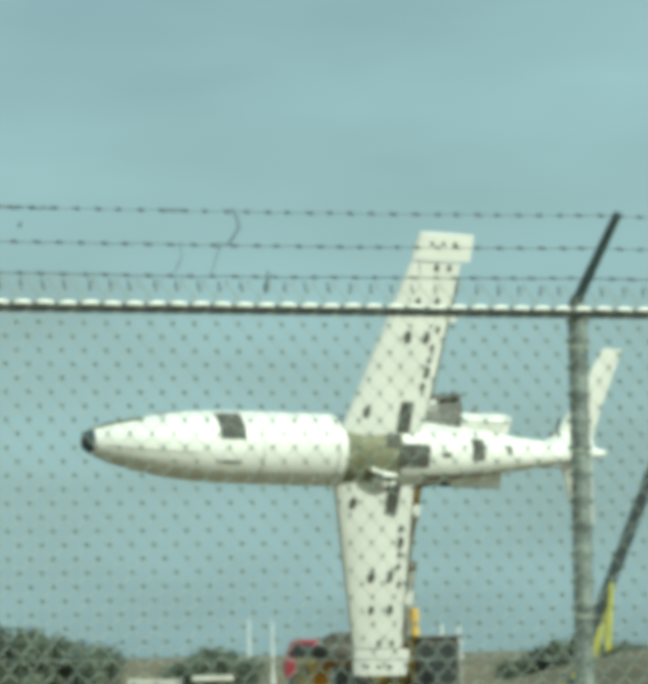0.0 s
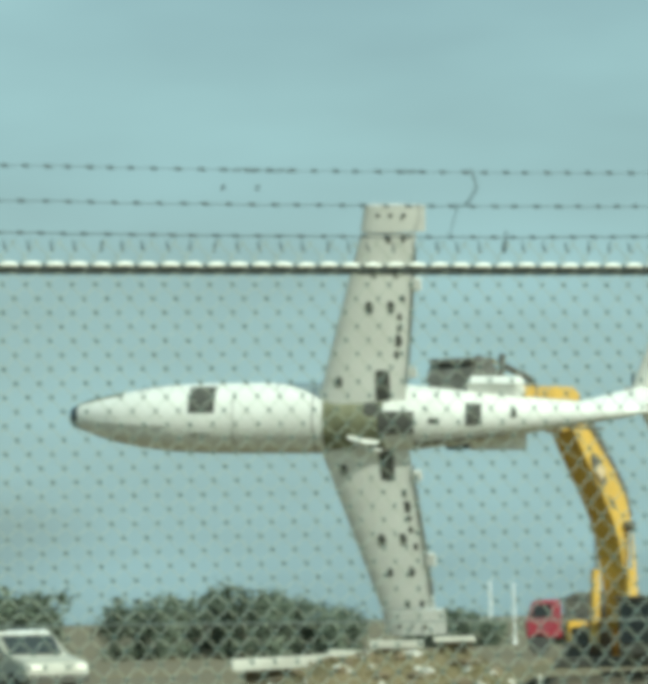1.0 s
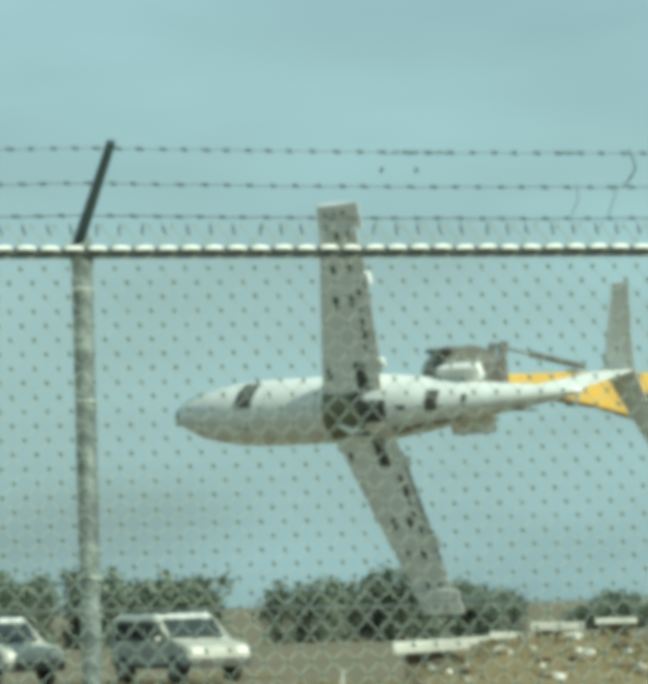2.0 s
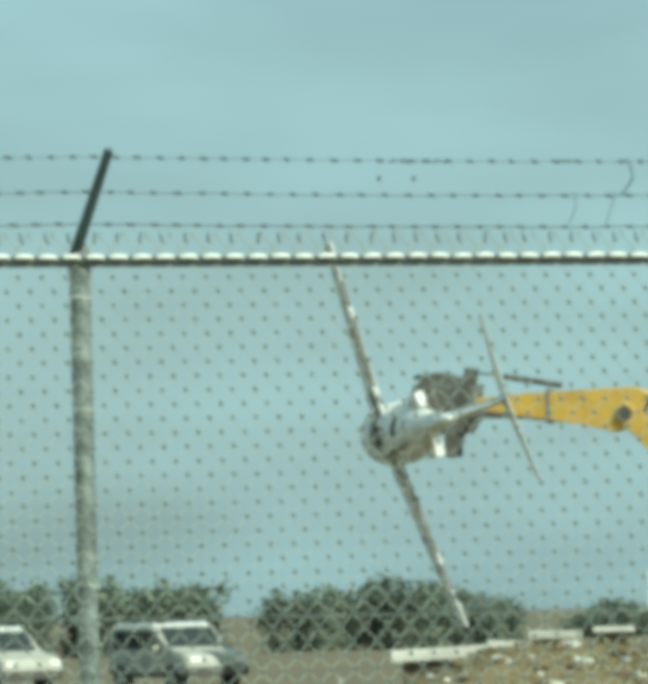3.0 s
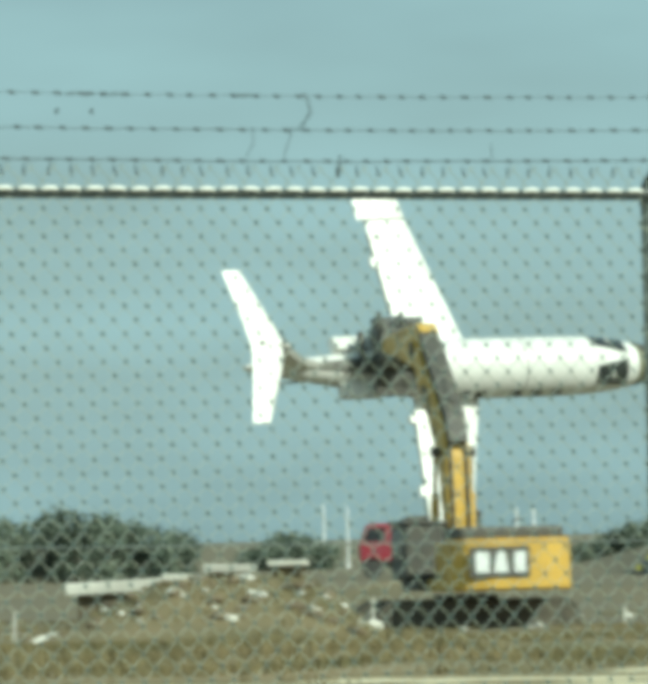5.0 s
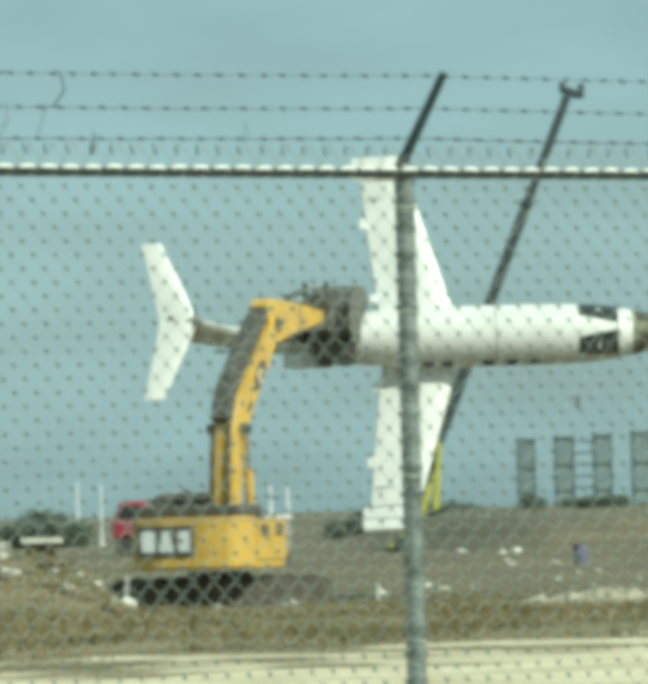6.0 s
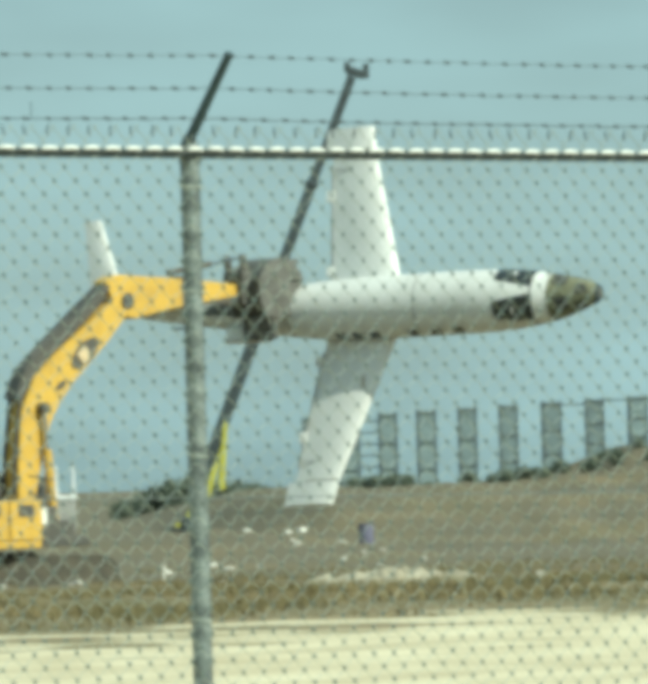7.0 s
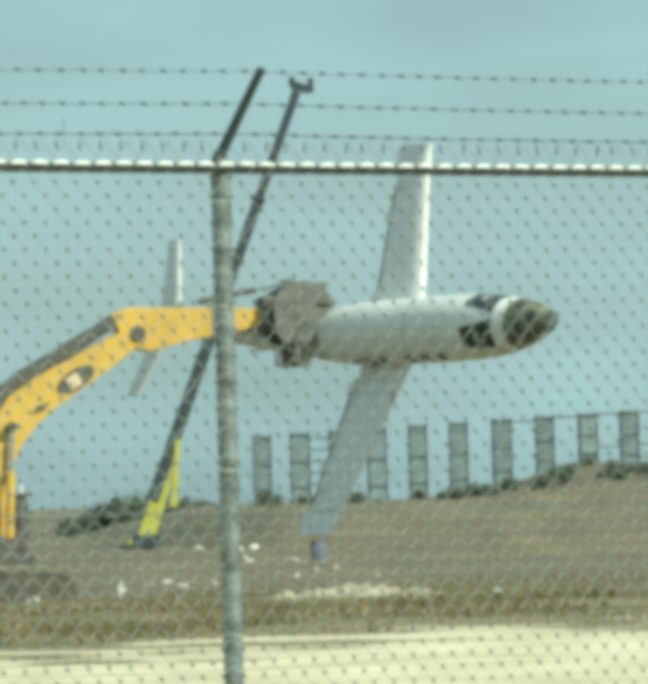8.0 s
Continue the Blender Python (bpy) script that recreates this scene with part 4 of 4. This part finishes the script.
# ---------------------------------------------------------------- parked vehicles
def build_suv(m, label, paint):
    car = thing("suv", label, "car", m, group="parked cars")
    side = [(-2.2, 0.45), (-2.25, 0.95), (-2.1, 1.05), (-1.95, 1.62), (-1.8, 1.74), (0.3, 1.74), (0.5, 1.68), (1.15, 1.12), (2.2, 0.98), (2.35, 0.7), (2.3, 0.42)]
    part("body", prism(B(), side, 1.8, bevel=0.07), paint, car)
    for s in (1, -1):
        for o in ([(-1.82, 1.12), (-1.72, 1.6), (-1.05, 1.6), (-1.05, 1.12)], [(-0.97, 1.12), (-0.97, 1.6), (-0.22, 1.6), (-0.18, 1.12)],
                  [(-0.1, 1.12), (-0.14, 1.6), (0.4, 1.6), (0.86, 1.14)]):
            part("side_window", prism(B(), o, 0.02, at=s * 0.905), M_GLASS, car, "dark side window")
        for x in (-1.45, 1.45):
            w = part("wheel", tube(B(), (x, s * 0.7, 0.36), (x, s * 0.93, 0.36), 0.36, sides=20), M_HOSE, car)
            part("rim", tube(B(), (x, s * 0.925, 0.36), (x, s * 0.945, 0.36), 0.2, sides=14), M_CARG, w)
        part("roof_rail", box(B(), (2.1, 0.05, 0.06), (-0.8, s * 0.75, 1.79), bevel=0.015), M_POLE, car)
        part("door_mirror", box(B(), (0.16, 0.2, 0.14), (0.75, s * 1.0, 1.15), bevel=0.03), paint, car)
        part("headlight", box(B(), (0.1, 0.35, 0.16), (2.3, s * 0.65, 0.82), bevel=0.02), M_LAMP, car)
        part("door_seam", box(B(), (0.02, 0.012, 0.62), (-0.2, s * 0.902, 0.8)), M_BLACK, car)
        part("sill", box(B(), (2.2, 0.02, 0.12), (0, s * 0.905, 0.44), bevel=0.005), M_BLACK, car)
    part("roof", box(B(), (2.2, 1.55, 0.05), (-0.75, 0, 1.745), bevel=0.02), M_POLE, car, "white roof")
    part("windscreen", box(B(), (0.03, 1.5, 0.72), (0.87, 0, 1.42), Euler((0, radians(-49), 0)).to_matrix()), M_GLASS, car)
    part("bumper", box(B(), (0.18, 1.75, 0.25), (2.3, 0, 0.52), bevel=0.04), M_BLACK, car)
    return car


build_suv(pose(-16.1, 126, -0.52, 0, 0, -55), "dusty white off-road car parked on dirt", M_CARW)
build_suv(pose(-21.2, 127, -0.52, 0, 0, -52), "dusty white off-road car parked beside another", M_CARW)


def build_truck():
    z = ground_z(-4.9, 285)
    truck = thing("dump_truck", "red truck cab with a dark load body", "truck", pose(-4.9, 285, z + 0.02) @ Matrix.Diagonal((1.3, 1.3, 1.3, 1)))
    cab = [(-0.95, 0.7), (-1.0, 1.5), (-0.7, 2.3), (-0.5, 2.45), (0.6, 2.45), (0.65, 0.7)]
    part("cab", prism(B(), cab, 2.2, bevel=0.08), M_RED, truck, "red cab")
    part("cab_window", prism(B(), [(-0.75, 1.65), (-0.55, 2.25), (0.2, 2.25), (0.2, 1.65)], 2.24), M_GLASS, truck)
    part("chassis", box(B(), (5.2, 1.0, 0.3), (1.8, 0, 0.75), bevel=0.03), M_BLACK, truck)
    part("load_body", prism(B(), [(0.8, 1.0), (0.75, 2.5), (1.3, 2.75), (3.6, 2.8), (4.3, 2.6), (4.3, 1.1), (3.9, 0.95)], 2.3, bevel=0.06), M_BLACK, truck, "dark load body")
    for x in (-0.4, 2.6, 3.7):
        for s in (1, -1):
            part("wheel", tube(B(), (x, s * 0.8, 0.45), (x, s * 1.1, 0.45), 0.48, sides=18), M_HOSE, truck)


build_truck()


# ---------------------------------------------------------------- poles, lift, columns
def build_poles():
    for x, y, z0, z1, lab in ((-11.28, 390, None, 4.05, "slender white pole on the far field"), (-9.37, 390, None, 3.84, "slender white pole on the far field")):
        p = thing("white_pole", lab, "pole", pose(x, y, ground_z(x, y)), group="white poles")
        h = z1 - ground_z(x, y)
        part("shaft", tube(B(), (0, 0, -0.2), (0, 0, h), 0.1, 0.07, 12), M_POLE, p)
        part("cap", tube(B(), (0, 0, h), (0, 0, h + 0.12), 0.09, 0.02, 10), M_POLE, p)
        part("foot", tube(B(), (0, 0, 0), (0, 0, 0.25), 0.2, 0.13, 12), M_POLE, p)
    z = ground_z(3.6, 280)
    g = thing("white_gantry", "white gantry of two posts on a pale beam", "gantry", pose(3.0, 280, z))
    part("beam", box(B(), (1.5, 0.4, 0.22), (0.55, 0, 1.05 - z), bevel=0.04), M_POLE, g)
    part("plinth", box(B(), (1.3, 0.35, 0.95 - z + 0.1), (0.55, 0, (0.95 - z) / 2 - 0.05), bevel=0.04), M_CONC, g)
    for x, h in ((0.08, 2.9), (1.08, 3.1)):
        part("post", tube(B(), (x, 0, 1.1 - z), (x * 0.97, 0, h - z), 0.10, 0.06, 10), M_POLE, g)


def build_lift():
    z = ground_z(6.6, 168)
    lift = thing("boom_lift", "yellow-green boom lift with a long raised grey boom", "boom lift", pose(6.6, 168, z))
    h = -z
    part("turret", box(B(), (1.0, 0.9, 0.5), (0.05, 0, 0.25), bevel=0.08), M_LIFTD, lift)
    part("riser", prism(B(), [(-0.35, h + 0.2), (0.25, h + 0.1), (0.72, h + 1.5), (1.5, h + 4.3), (1.25, h + 4.4), (0.2, h + 1.6)], 0.4, bevel=0.03), M_LIFT, lift, "yellow-green riser arm")
    part("riser_link", prism(B(), [(0.85, h + 1.3), (1.1, h + 1.3), (1.25, h + 3.6), (1.1, h + 3.7)], 0.5, bevel=0.02), M_LIFT, lift)
    part("foot_plate", box(B(), (0.9, 0.7, 0.14), (-0.2, 0, h + 0.12), bevel=0.03), M_LIFT, lift)
    a, b = Vector((0.25, 0, h + 1.5)), Vector((5.95, 0, h + 15.6))
    d = b - a
    def beam(k0, k1, w):
        p, q = a + d * k0, a + d * k1
        n = Vector((-d.z, 0, d.x)).normalized() * w / 2
        return prism(B(), [(v.x, v.z) for v in (p + n, q + n, q - n, p - n)], w, bevel=0.02)
    main = part("main_boom", beam(0.0, 0.42, 0.42), M_LIFTD, lift, "dark grey box boom")
    part("mid_boom", beam(0.4, 0.74, 0.36), M_LIFTD, main)
    part("tip_boom", beam(0.72, 1.0, 0.30), M_LIFTD, main)
    for k in (0.41, 0.73):
        part("boom_collar", beam(k, k + 0.012, 0.47), M_LIFTD, main)
    part("jib_head", box(B(), (0.62, 0.4, 0.28), (6.1, 0, h + 15.75), Euler((0, radians(18), 0)).to_matrix(), 0.04), M_LIFTD, main)
    part("jib_pin", box(B(), (0.2, 0.3, 0.5), (6.45, 0, h + 15.8), bevel=0.03), M_LIFTD, main)
    part("jib_pin", box(B(), (0.2, 0.3, 0.34), (5.8, 0, h + 15.95), bevel=0.03), M_LIFTD, main)
    return main, a


def build_columns():
    rnd = random.Random(8)
    x = 13.48
    places = []
    for k in range(12):
        places.append((x, 210.0, 4.28 + 0.075 * k))
        x += (1.67, 1.67, 1.69, 1.8, 1.8, 1.9)[min(k, 5)] - (0.05 if k > 7 else 0.0)
    for k, (cx, cy, top) in enumerate(places):
        z0 = ground_z(cx, cy) - 0.3
        h = top - z0
        col = thing("formwork_column", "dark grey column in steel formwork standing on the earth bank", "column", pose(cx, cy, z0), group="row of columns")
        w = 0.74 * rnd.uniform(0.96, 1.04)
        part("panel", box(B(), (w, 0.55, h), (0, 0, h / 2), bevel=0.02), M_FORM, col)
        for sx in (1, -1):
            for sy in (1, -1):
                part("corner_angle", box(B(), (0.07, 0.07, h + 0.06), (sx * w / 2, sy * 0.275, h / 2 + 0.02), bevel=0.01), M_RUST, col)
        for q in (0.3, 0.62, 0.97):
            part("waler", box(B(), (w + 0.1, 0.66, 0.07), (0, 0, h * q), bevel=0.01), M_RUST, col)
    def rung(a, b, z, name="tie_bar"):
        xa, xb = places[a][0] + 0.4, places[b][0] - 0.4
        return box(B(), (xb - xa + 0.05, 0.06, 0.07), ((xa + xb) / 2 - places[a][0], 0, z), bevel=0.01)
    def frame_between(a, b, zs):
        f = thing("scaffold_frame", "thin steel scaffold bars between two columns", "scaffold", pose(places[a][0], 210.0, 0), group="scaffold bars")
        for z in zs:
            part("tie_bar", rung(a, b, z), M_RUST, f)
    frame_between(1, 2, (2.1, 2.6, 3.1, 3.6, 4.1))
    frame_between(6, 7, (4.6,))
    frame_between(7, 8, (4.75,))
    frame_between(8, 9, (4.85, 3.4))
    frame_between(9, 10, (4.9, 3.5, 2.9))
    frame_between(10, 11, (5.0, 3.2))


build_poles()
LIFT_BOOM, LIFT_PIVOT = build_lift()
build_columns()


# ---------------------------------------------------------------- rubble, sand, barrel, grass
def chunk_mesh(seed, flat=0.6):
    rnd = random.Random(seed)
    bm = B()
    bmesh.ops.create_icosphere(bm, subdivisions=2, radius=0.5)
    n = [Vector((rnd.gauss(0, 1), rnd.gauss(0, 1), rnd.gauss(0, 1))).normalized() for _ in range(7)]
    for v in bm.verts:
        for q in n:
            d = v.co.dot(q)
            if d > 0.33:
                v.co -= q * (d - 0.33)
        v.co.z *= flat
        v.co += Vector((rnd.uniform(-1, 1), rnd.uniform(-1, 1), rnd.uniform(-1, 1))) * 0.02
    return mesh_of(bm, "chunk")


def build_rubble():
    rnd = random.Random(15)
    kinds = [chunk_mesh(40 + k, 0.5 + 0.1 * k) for k in range(5)]
    for me in kinds:
        me.materials.append(M_PALE)
    greys = [chunk_mesh(60 + k, 0.6) for k in range(4)]
    for me in greys:
        me.materials.append(M_DIRT)
    def put(me, x, y, s, lab, cat="rubble", sz=1.0):
        o = new("rubble_chunk", me)
        o.matrix_basis = pose(x, y, ground_z(x, y) + 0.1 * s * sz, rnd.uniform(-20, 20), rnd.uniform(-20, 20), rnd.uniform(0, 360)) @ Matrix.Diagonal((s * rnd.uniform(0.8, 1.6), s, s * sz, 1))
        tagged(o, lab, cat, "rubble on the heap")
    for k in range(80):
        x, y = rnd.uniform(-7.6, -1.6), rnd.uniform(79.5, 84.7)
        if rnd.random() < 0.4:
            put(rnd.choice(kinds), x, y, rnd.uniform(0.08, 0.3), "pale broken concrete chunk on an earth heap")
        else:
            put(rnd.choice(greys), x, y, rnd.uniform(0.1, 0.4), "brown clod of earth on a rubble heap")
    for k in range(40):
        x, y = rnd.uniform(-12, 14), rnd.uniform(101, 118)
        put(rnd.choice(kinds), x, y, rnd.uniform(0.1, 0.32), "pale broken concrete chunk on dirt")
    for k in range(26):
        x, y = rnd.uniform(2, 13), rnd.uniform(129, 185)
        put(rnd.choice(kinds), x, y, rnd.uniform(0.15, 0.4), "pale rubble chunk on dirt")
    for x, y, w in ((-2.9, 112, 0.5), (-2.0, 113, 0.9), (1.2, 112, 0.8), (2.2, 112.5, 0.9), (2.9, 117, 0.6), (3.5, 113, 0.4), (4.3, 119, 0.5), (-1.0, 114, 0.4)):
        put(rnd.choice(kinds), x, y, w * 0.6, "flat pale debris beside the crawler tracks", sz=0.5)
    # long pale slabs behind the heap
    for x, y, z, w, hgt, ry in ((-6.25, 87.1, 0.62, 1.9, 0.22, -2), (-4.25, 87.4, 0.9, 0.95, 0.15, 1), (-3.2, 87.6, 0.97, 0.75, 0.1, 0), (-5.15, 87.9, 0.75, 0.7, 0.12, 3)):
        slab = thing("concrete_slab", "long pale concrete slab lying on the rubble heap", "slab", pose(x, y, z, 0, ry, rnd.uniform(-4, 4)), group="pale slabs")
        part("slab", box(B(), (w, 0.6, hgt), bevel=0.03), M_PALE, slab)
        part("prop", box(B(), (w * 0.8, 0.4, 1.4), (0, 0.1, -0.7 - hgt / 2 + 0.01), bevel=0.05), M_DIRT, slab)
    # low pale sand pile in the field
    bm = B()
    g = []
    for j in range(25):
        row = []
        for i in range(61):
            x, y = 5.0 + 3.7 * i / 60, 82.0 + 3.0 * j / 24
            u, v = (x - 6.85) / 1.85, (y - 83.5) / 1.5
            e = max(0.0, 1 - u * u - v * v)
            hgt = 0.8 * (0.20 + 0.22 * noise.noise((x * 2.3, y * 2.0, 3.0)) + 0.16 * noise.noise((x * 6, y * 5, 7.0)) + 0.1 * step(6.4, 5.4, x)) * math.sqrt(e)
            row.append(bm.verts.new((x, y, ground_z(x, y) + max(hgt, 0.0) - 0.02)))
        g.append(row)
    for j in range(24):
        for i in range(60):
            bm.faces.new((g[j][i], g[j][i + 1], g[j + 1][i + 1], g[j + 1][i]))
    tagged(part("sand_mound", bm, M_SAND, smooth=True), "low pale mound of sand in dry grass", "sand mound")
    # blue barrel
    z = ground_z(12.9, 172)
    barrel = thing("barrel", "faded blue plastic barrel standing in dirt", "barrel", pose(12.9, 172, z))
    part("drum", tube(B(), (0, 0, 0), (0, 0, 0.72), 0.27, 0.27, 20), M_BLUE, barrel)
    for q in (0.2, 0.45, 0.67):
        part("hoop", tube(B(), (0, 0, q), (0, 0, q + 0.05), 0.285, 0.285, 20), M_BLUE, barrel)
    # small pale stakes
    for x, y, h in ((-1.9, 98, 0.75), (3.6, 110, 0.5), (-7.5, 80, 0.6)):
        st = thing("stake", "short pale wooden stake in the grass", "stake", pose(x, y, ground_z(x, y), 2, 3, 0), group="stakes")
        part("stake_shaft", prism(B(), [(-0.03, -0.1), (-0.03, h), (0, h + 0.05), (0.03, h), (0.03, -0.1)], 0.05), M_PALE, st)


build_rubble()


def build_grass():
    rnd = random.Random(77)
    vs, fs = [], []
    for k in range(60000):
        y = 44 + 96 * rnd.random() ** 1.25
        x = rnd.uniform(-0.16 * y, 0.15 * y)
        rag = 5.5 * noise.noise((x * 0.6, y * 0.35, 3.0)) + rnd.uniform(-1.2, 2.4)
        if y < 49.5 + 0.78 * x + rag:
            continue
        if 4.6 < x < 9.1 and 79 < y < 86:
            continue
        if noise.noise((x * 0.4, y * 0.3, 9.0)) < -0.05 + 0.3 * rnd.random() - 0.15:
            continue
        z = ground_z(x, y)
        s = rnd.uniform(0.05, 0.17)
        for q in range(3):
            a = rnd.uniform(0, 6.28)
            lean = Vector((math.cos(a) * s * 0.5, math.sin(a) * s * 0.5, s))
            wd = Vector((-math.sin(a), math.cos(a), 0)) * 0.012
            p = Vector((x + rnd.uniform(-.06, .06), y + rnd.uniform(-.06, .06), z - 0.02))
            b0 = len(vs)
            vs.extend((p - wd, p + wd, p + lean * 0.6 + wd * 0.7, p + lean))
            fs.append((b0, b0 + 1, b0 + 2, b0 + 3))
    me = bpy.data.meshes.new("dry_grass")
    me.from_pydata(vs, [], fs)
    me.materials.append(M_GRASS)
    tagged(new("dry_grass", me), "dry brown grass tufts across the field", "grass", kind="stuff")


build_grass()


# ---------------------------------------------------------------- motion of the machine and the jet
TIMES = (0.0, 0.5, 1.0, 1.5, 2.8, 3.2, 3.5, 4.0, 5.5, 6.0, 6.5, 7.0, 7.5, 8.0)
SLEW = (-9.4, 6.4, 22.9, 39.0, 94.0, 108.4, 117.7, 134.7, 183.1, 200.0, 216.5, 230.2, 243.0, 258.5)
HEADING = (-26.8, -11.8, 6.6, 20.8, 73.6, 87.2, 98.5, 117.8, 166.8, 180.0, 199.0, 211.9, 222.6, 237.9)
LEAN = (-18.2, -19.1, -20.6, -19.4, -18.3, -18.2, -18.8, -19.1, -19.2, -14.6, -15.6, -17.7, -18.6, -19.5)
TURN_UP = (1.5, 1.0, 1.7, 0.2, 1.5, 0.0, -1.6, 0.5, 1.2, 0.0, 0.4, 0.7, -0.2, -0.3)
LIFT = (0.09, 0.10, 0.15, 0.26, 0.30, 0.0, -0.14, 0.02, 0.04, 0.11, 0.10, 0.09, 0.0, -0.31)
BOOM_A = (0.0, 0.0, 0.0, 0.0, 0.0, 0.0, 0.0, 0.0, 0.0, 0.0, 0.0, 0.0, -3.0, -7.5)


def eased(table, t):
    """A smooth curve through a table of values at TIMES."""
    n = len(TIMES)
    i = max(k for k in range(n - 1) if TIMES[k] <= t)
    def slope(k):
        if k == 0 or k == n - 1:
            a, b = (0, 1) if k == 0 else (n - 2, n - 1)
            return (table[b] - table[a]) / (TIMES[b] - TIMES[a])
        return (table[k + 1] - table[k - 1]) / (TIMES[k + 1] - TIMES[k - 1])
    h = TIMES[i + 1] - TIMES[i]
    u = (t - TIMES[i]) / h
    return ((2 * u ** 3 - 3 * u * u + 1) * table[i] + (u ** 3 - 2 * u * u + u) * h * slope(i)
            + (3 * u * u - 2 * u ** 3) * table[i + 1] + (u ** 3 - u * u) * h * slope(i + 1))


def jet_pose(t):
    phi, psi = radians(eased(SLEW, t)), eased(HEADING, t)
    reach, ahead, height = 10.21, 1.55, 5.854
    d = Vector((-math.sin(phi), -math.cos(phi), 0))
    n = Vector((-math.cos(phi), math.sin(phi), 0))
    place = Vector((0, EXC.y, height + eased(LIFT, t))) + d * reach + n * ahead
    base = Matrix(((-1, 0, 0), (0, 0, 1), (0, 1, 0))).to_4x4()
    return (Matrix.Translation(place) @ pose(0, 0, 0, 0, 0, -psi) @ base @ pose(0, 0, 0, eased(LEAN, t)) @ pose(0, 0, 0, 0, 0, eased(TURN_UP, t)) @ Matrix.Translation((0.3, 0, 0)))


def motions():
    exc, house, boom, stick, grap = EXC_PARTS
    steps = [k * 0.25 for k in range(33)]
    rows = {house: [], boom: [], stick: [], grap: []}
    for t in steps:
        slew = pose(0, 0, 0, 0, 0, -(90 + eased(SLEW, t)))
        a = eased(BOOM_A, t)
        bm = slew @ Matrix.Translation(BOOM_FOOT) @ pose(0, 0, 0, 0, -a, 0)
        tip = Matrix.Translation(BOOM_FOOT) @ pose(0, 0, 0, 0, -a, 0) @ (BOOM_TIP - BOOM_FOOT)
        lift = eased(LIFT, t)
        st = math.degrees(math.asin(max(-0.6, min(0.6, (BOOM_TIP.z + lift - tip.z) / 4.4))))
        rows[house].append((t, slew))
        rows[boom].append((t, bm))
        rows[stick].append((t, slew @ Matrix.Translation(tip) @ pose(0, 0, 0, 0, -st, 0)))
        rows[grap].append((t, slew @ Matrix.Translation((0, 0, lift))))
    for ob, r in rows.items():
        walk(ob, r)
    walk(JET, [(t, jet_pose(t)) for t in steps])
    swing = ((0.0, 0.0), (6.5, 0.0), (7.0, -0.1), (7.5, -0.5), (8.0, -1.1))
    walk(LIFT_BOOM, [(t, Matrix.Translation(LIFT_PIVOT) @ pose(0, 0, 0, 0, a, 0) @ Matrix.Translation(-LIFT_PIVOT)) for t, a in swing])


motions()
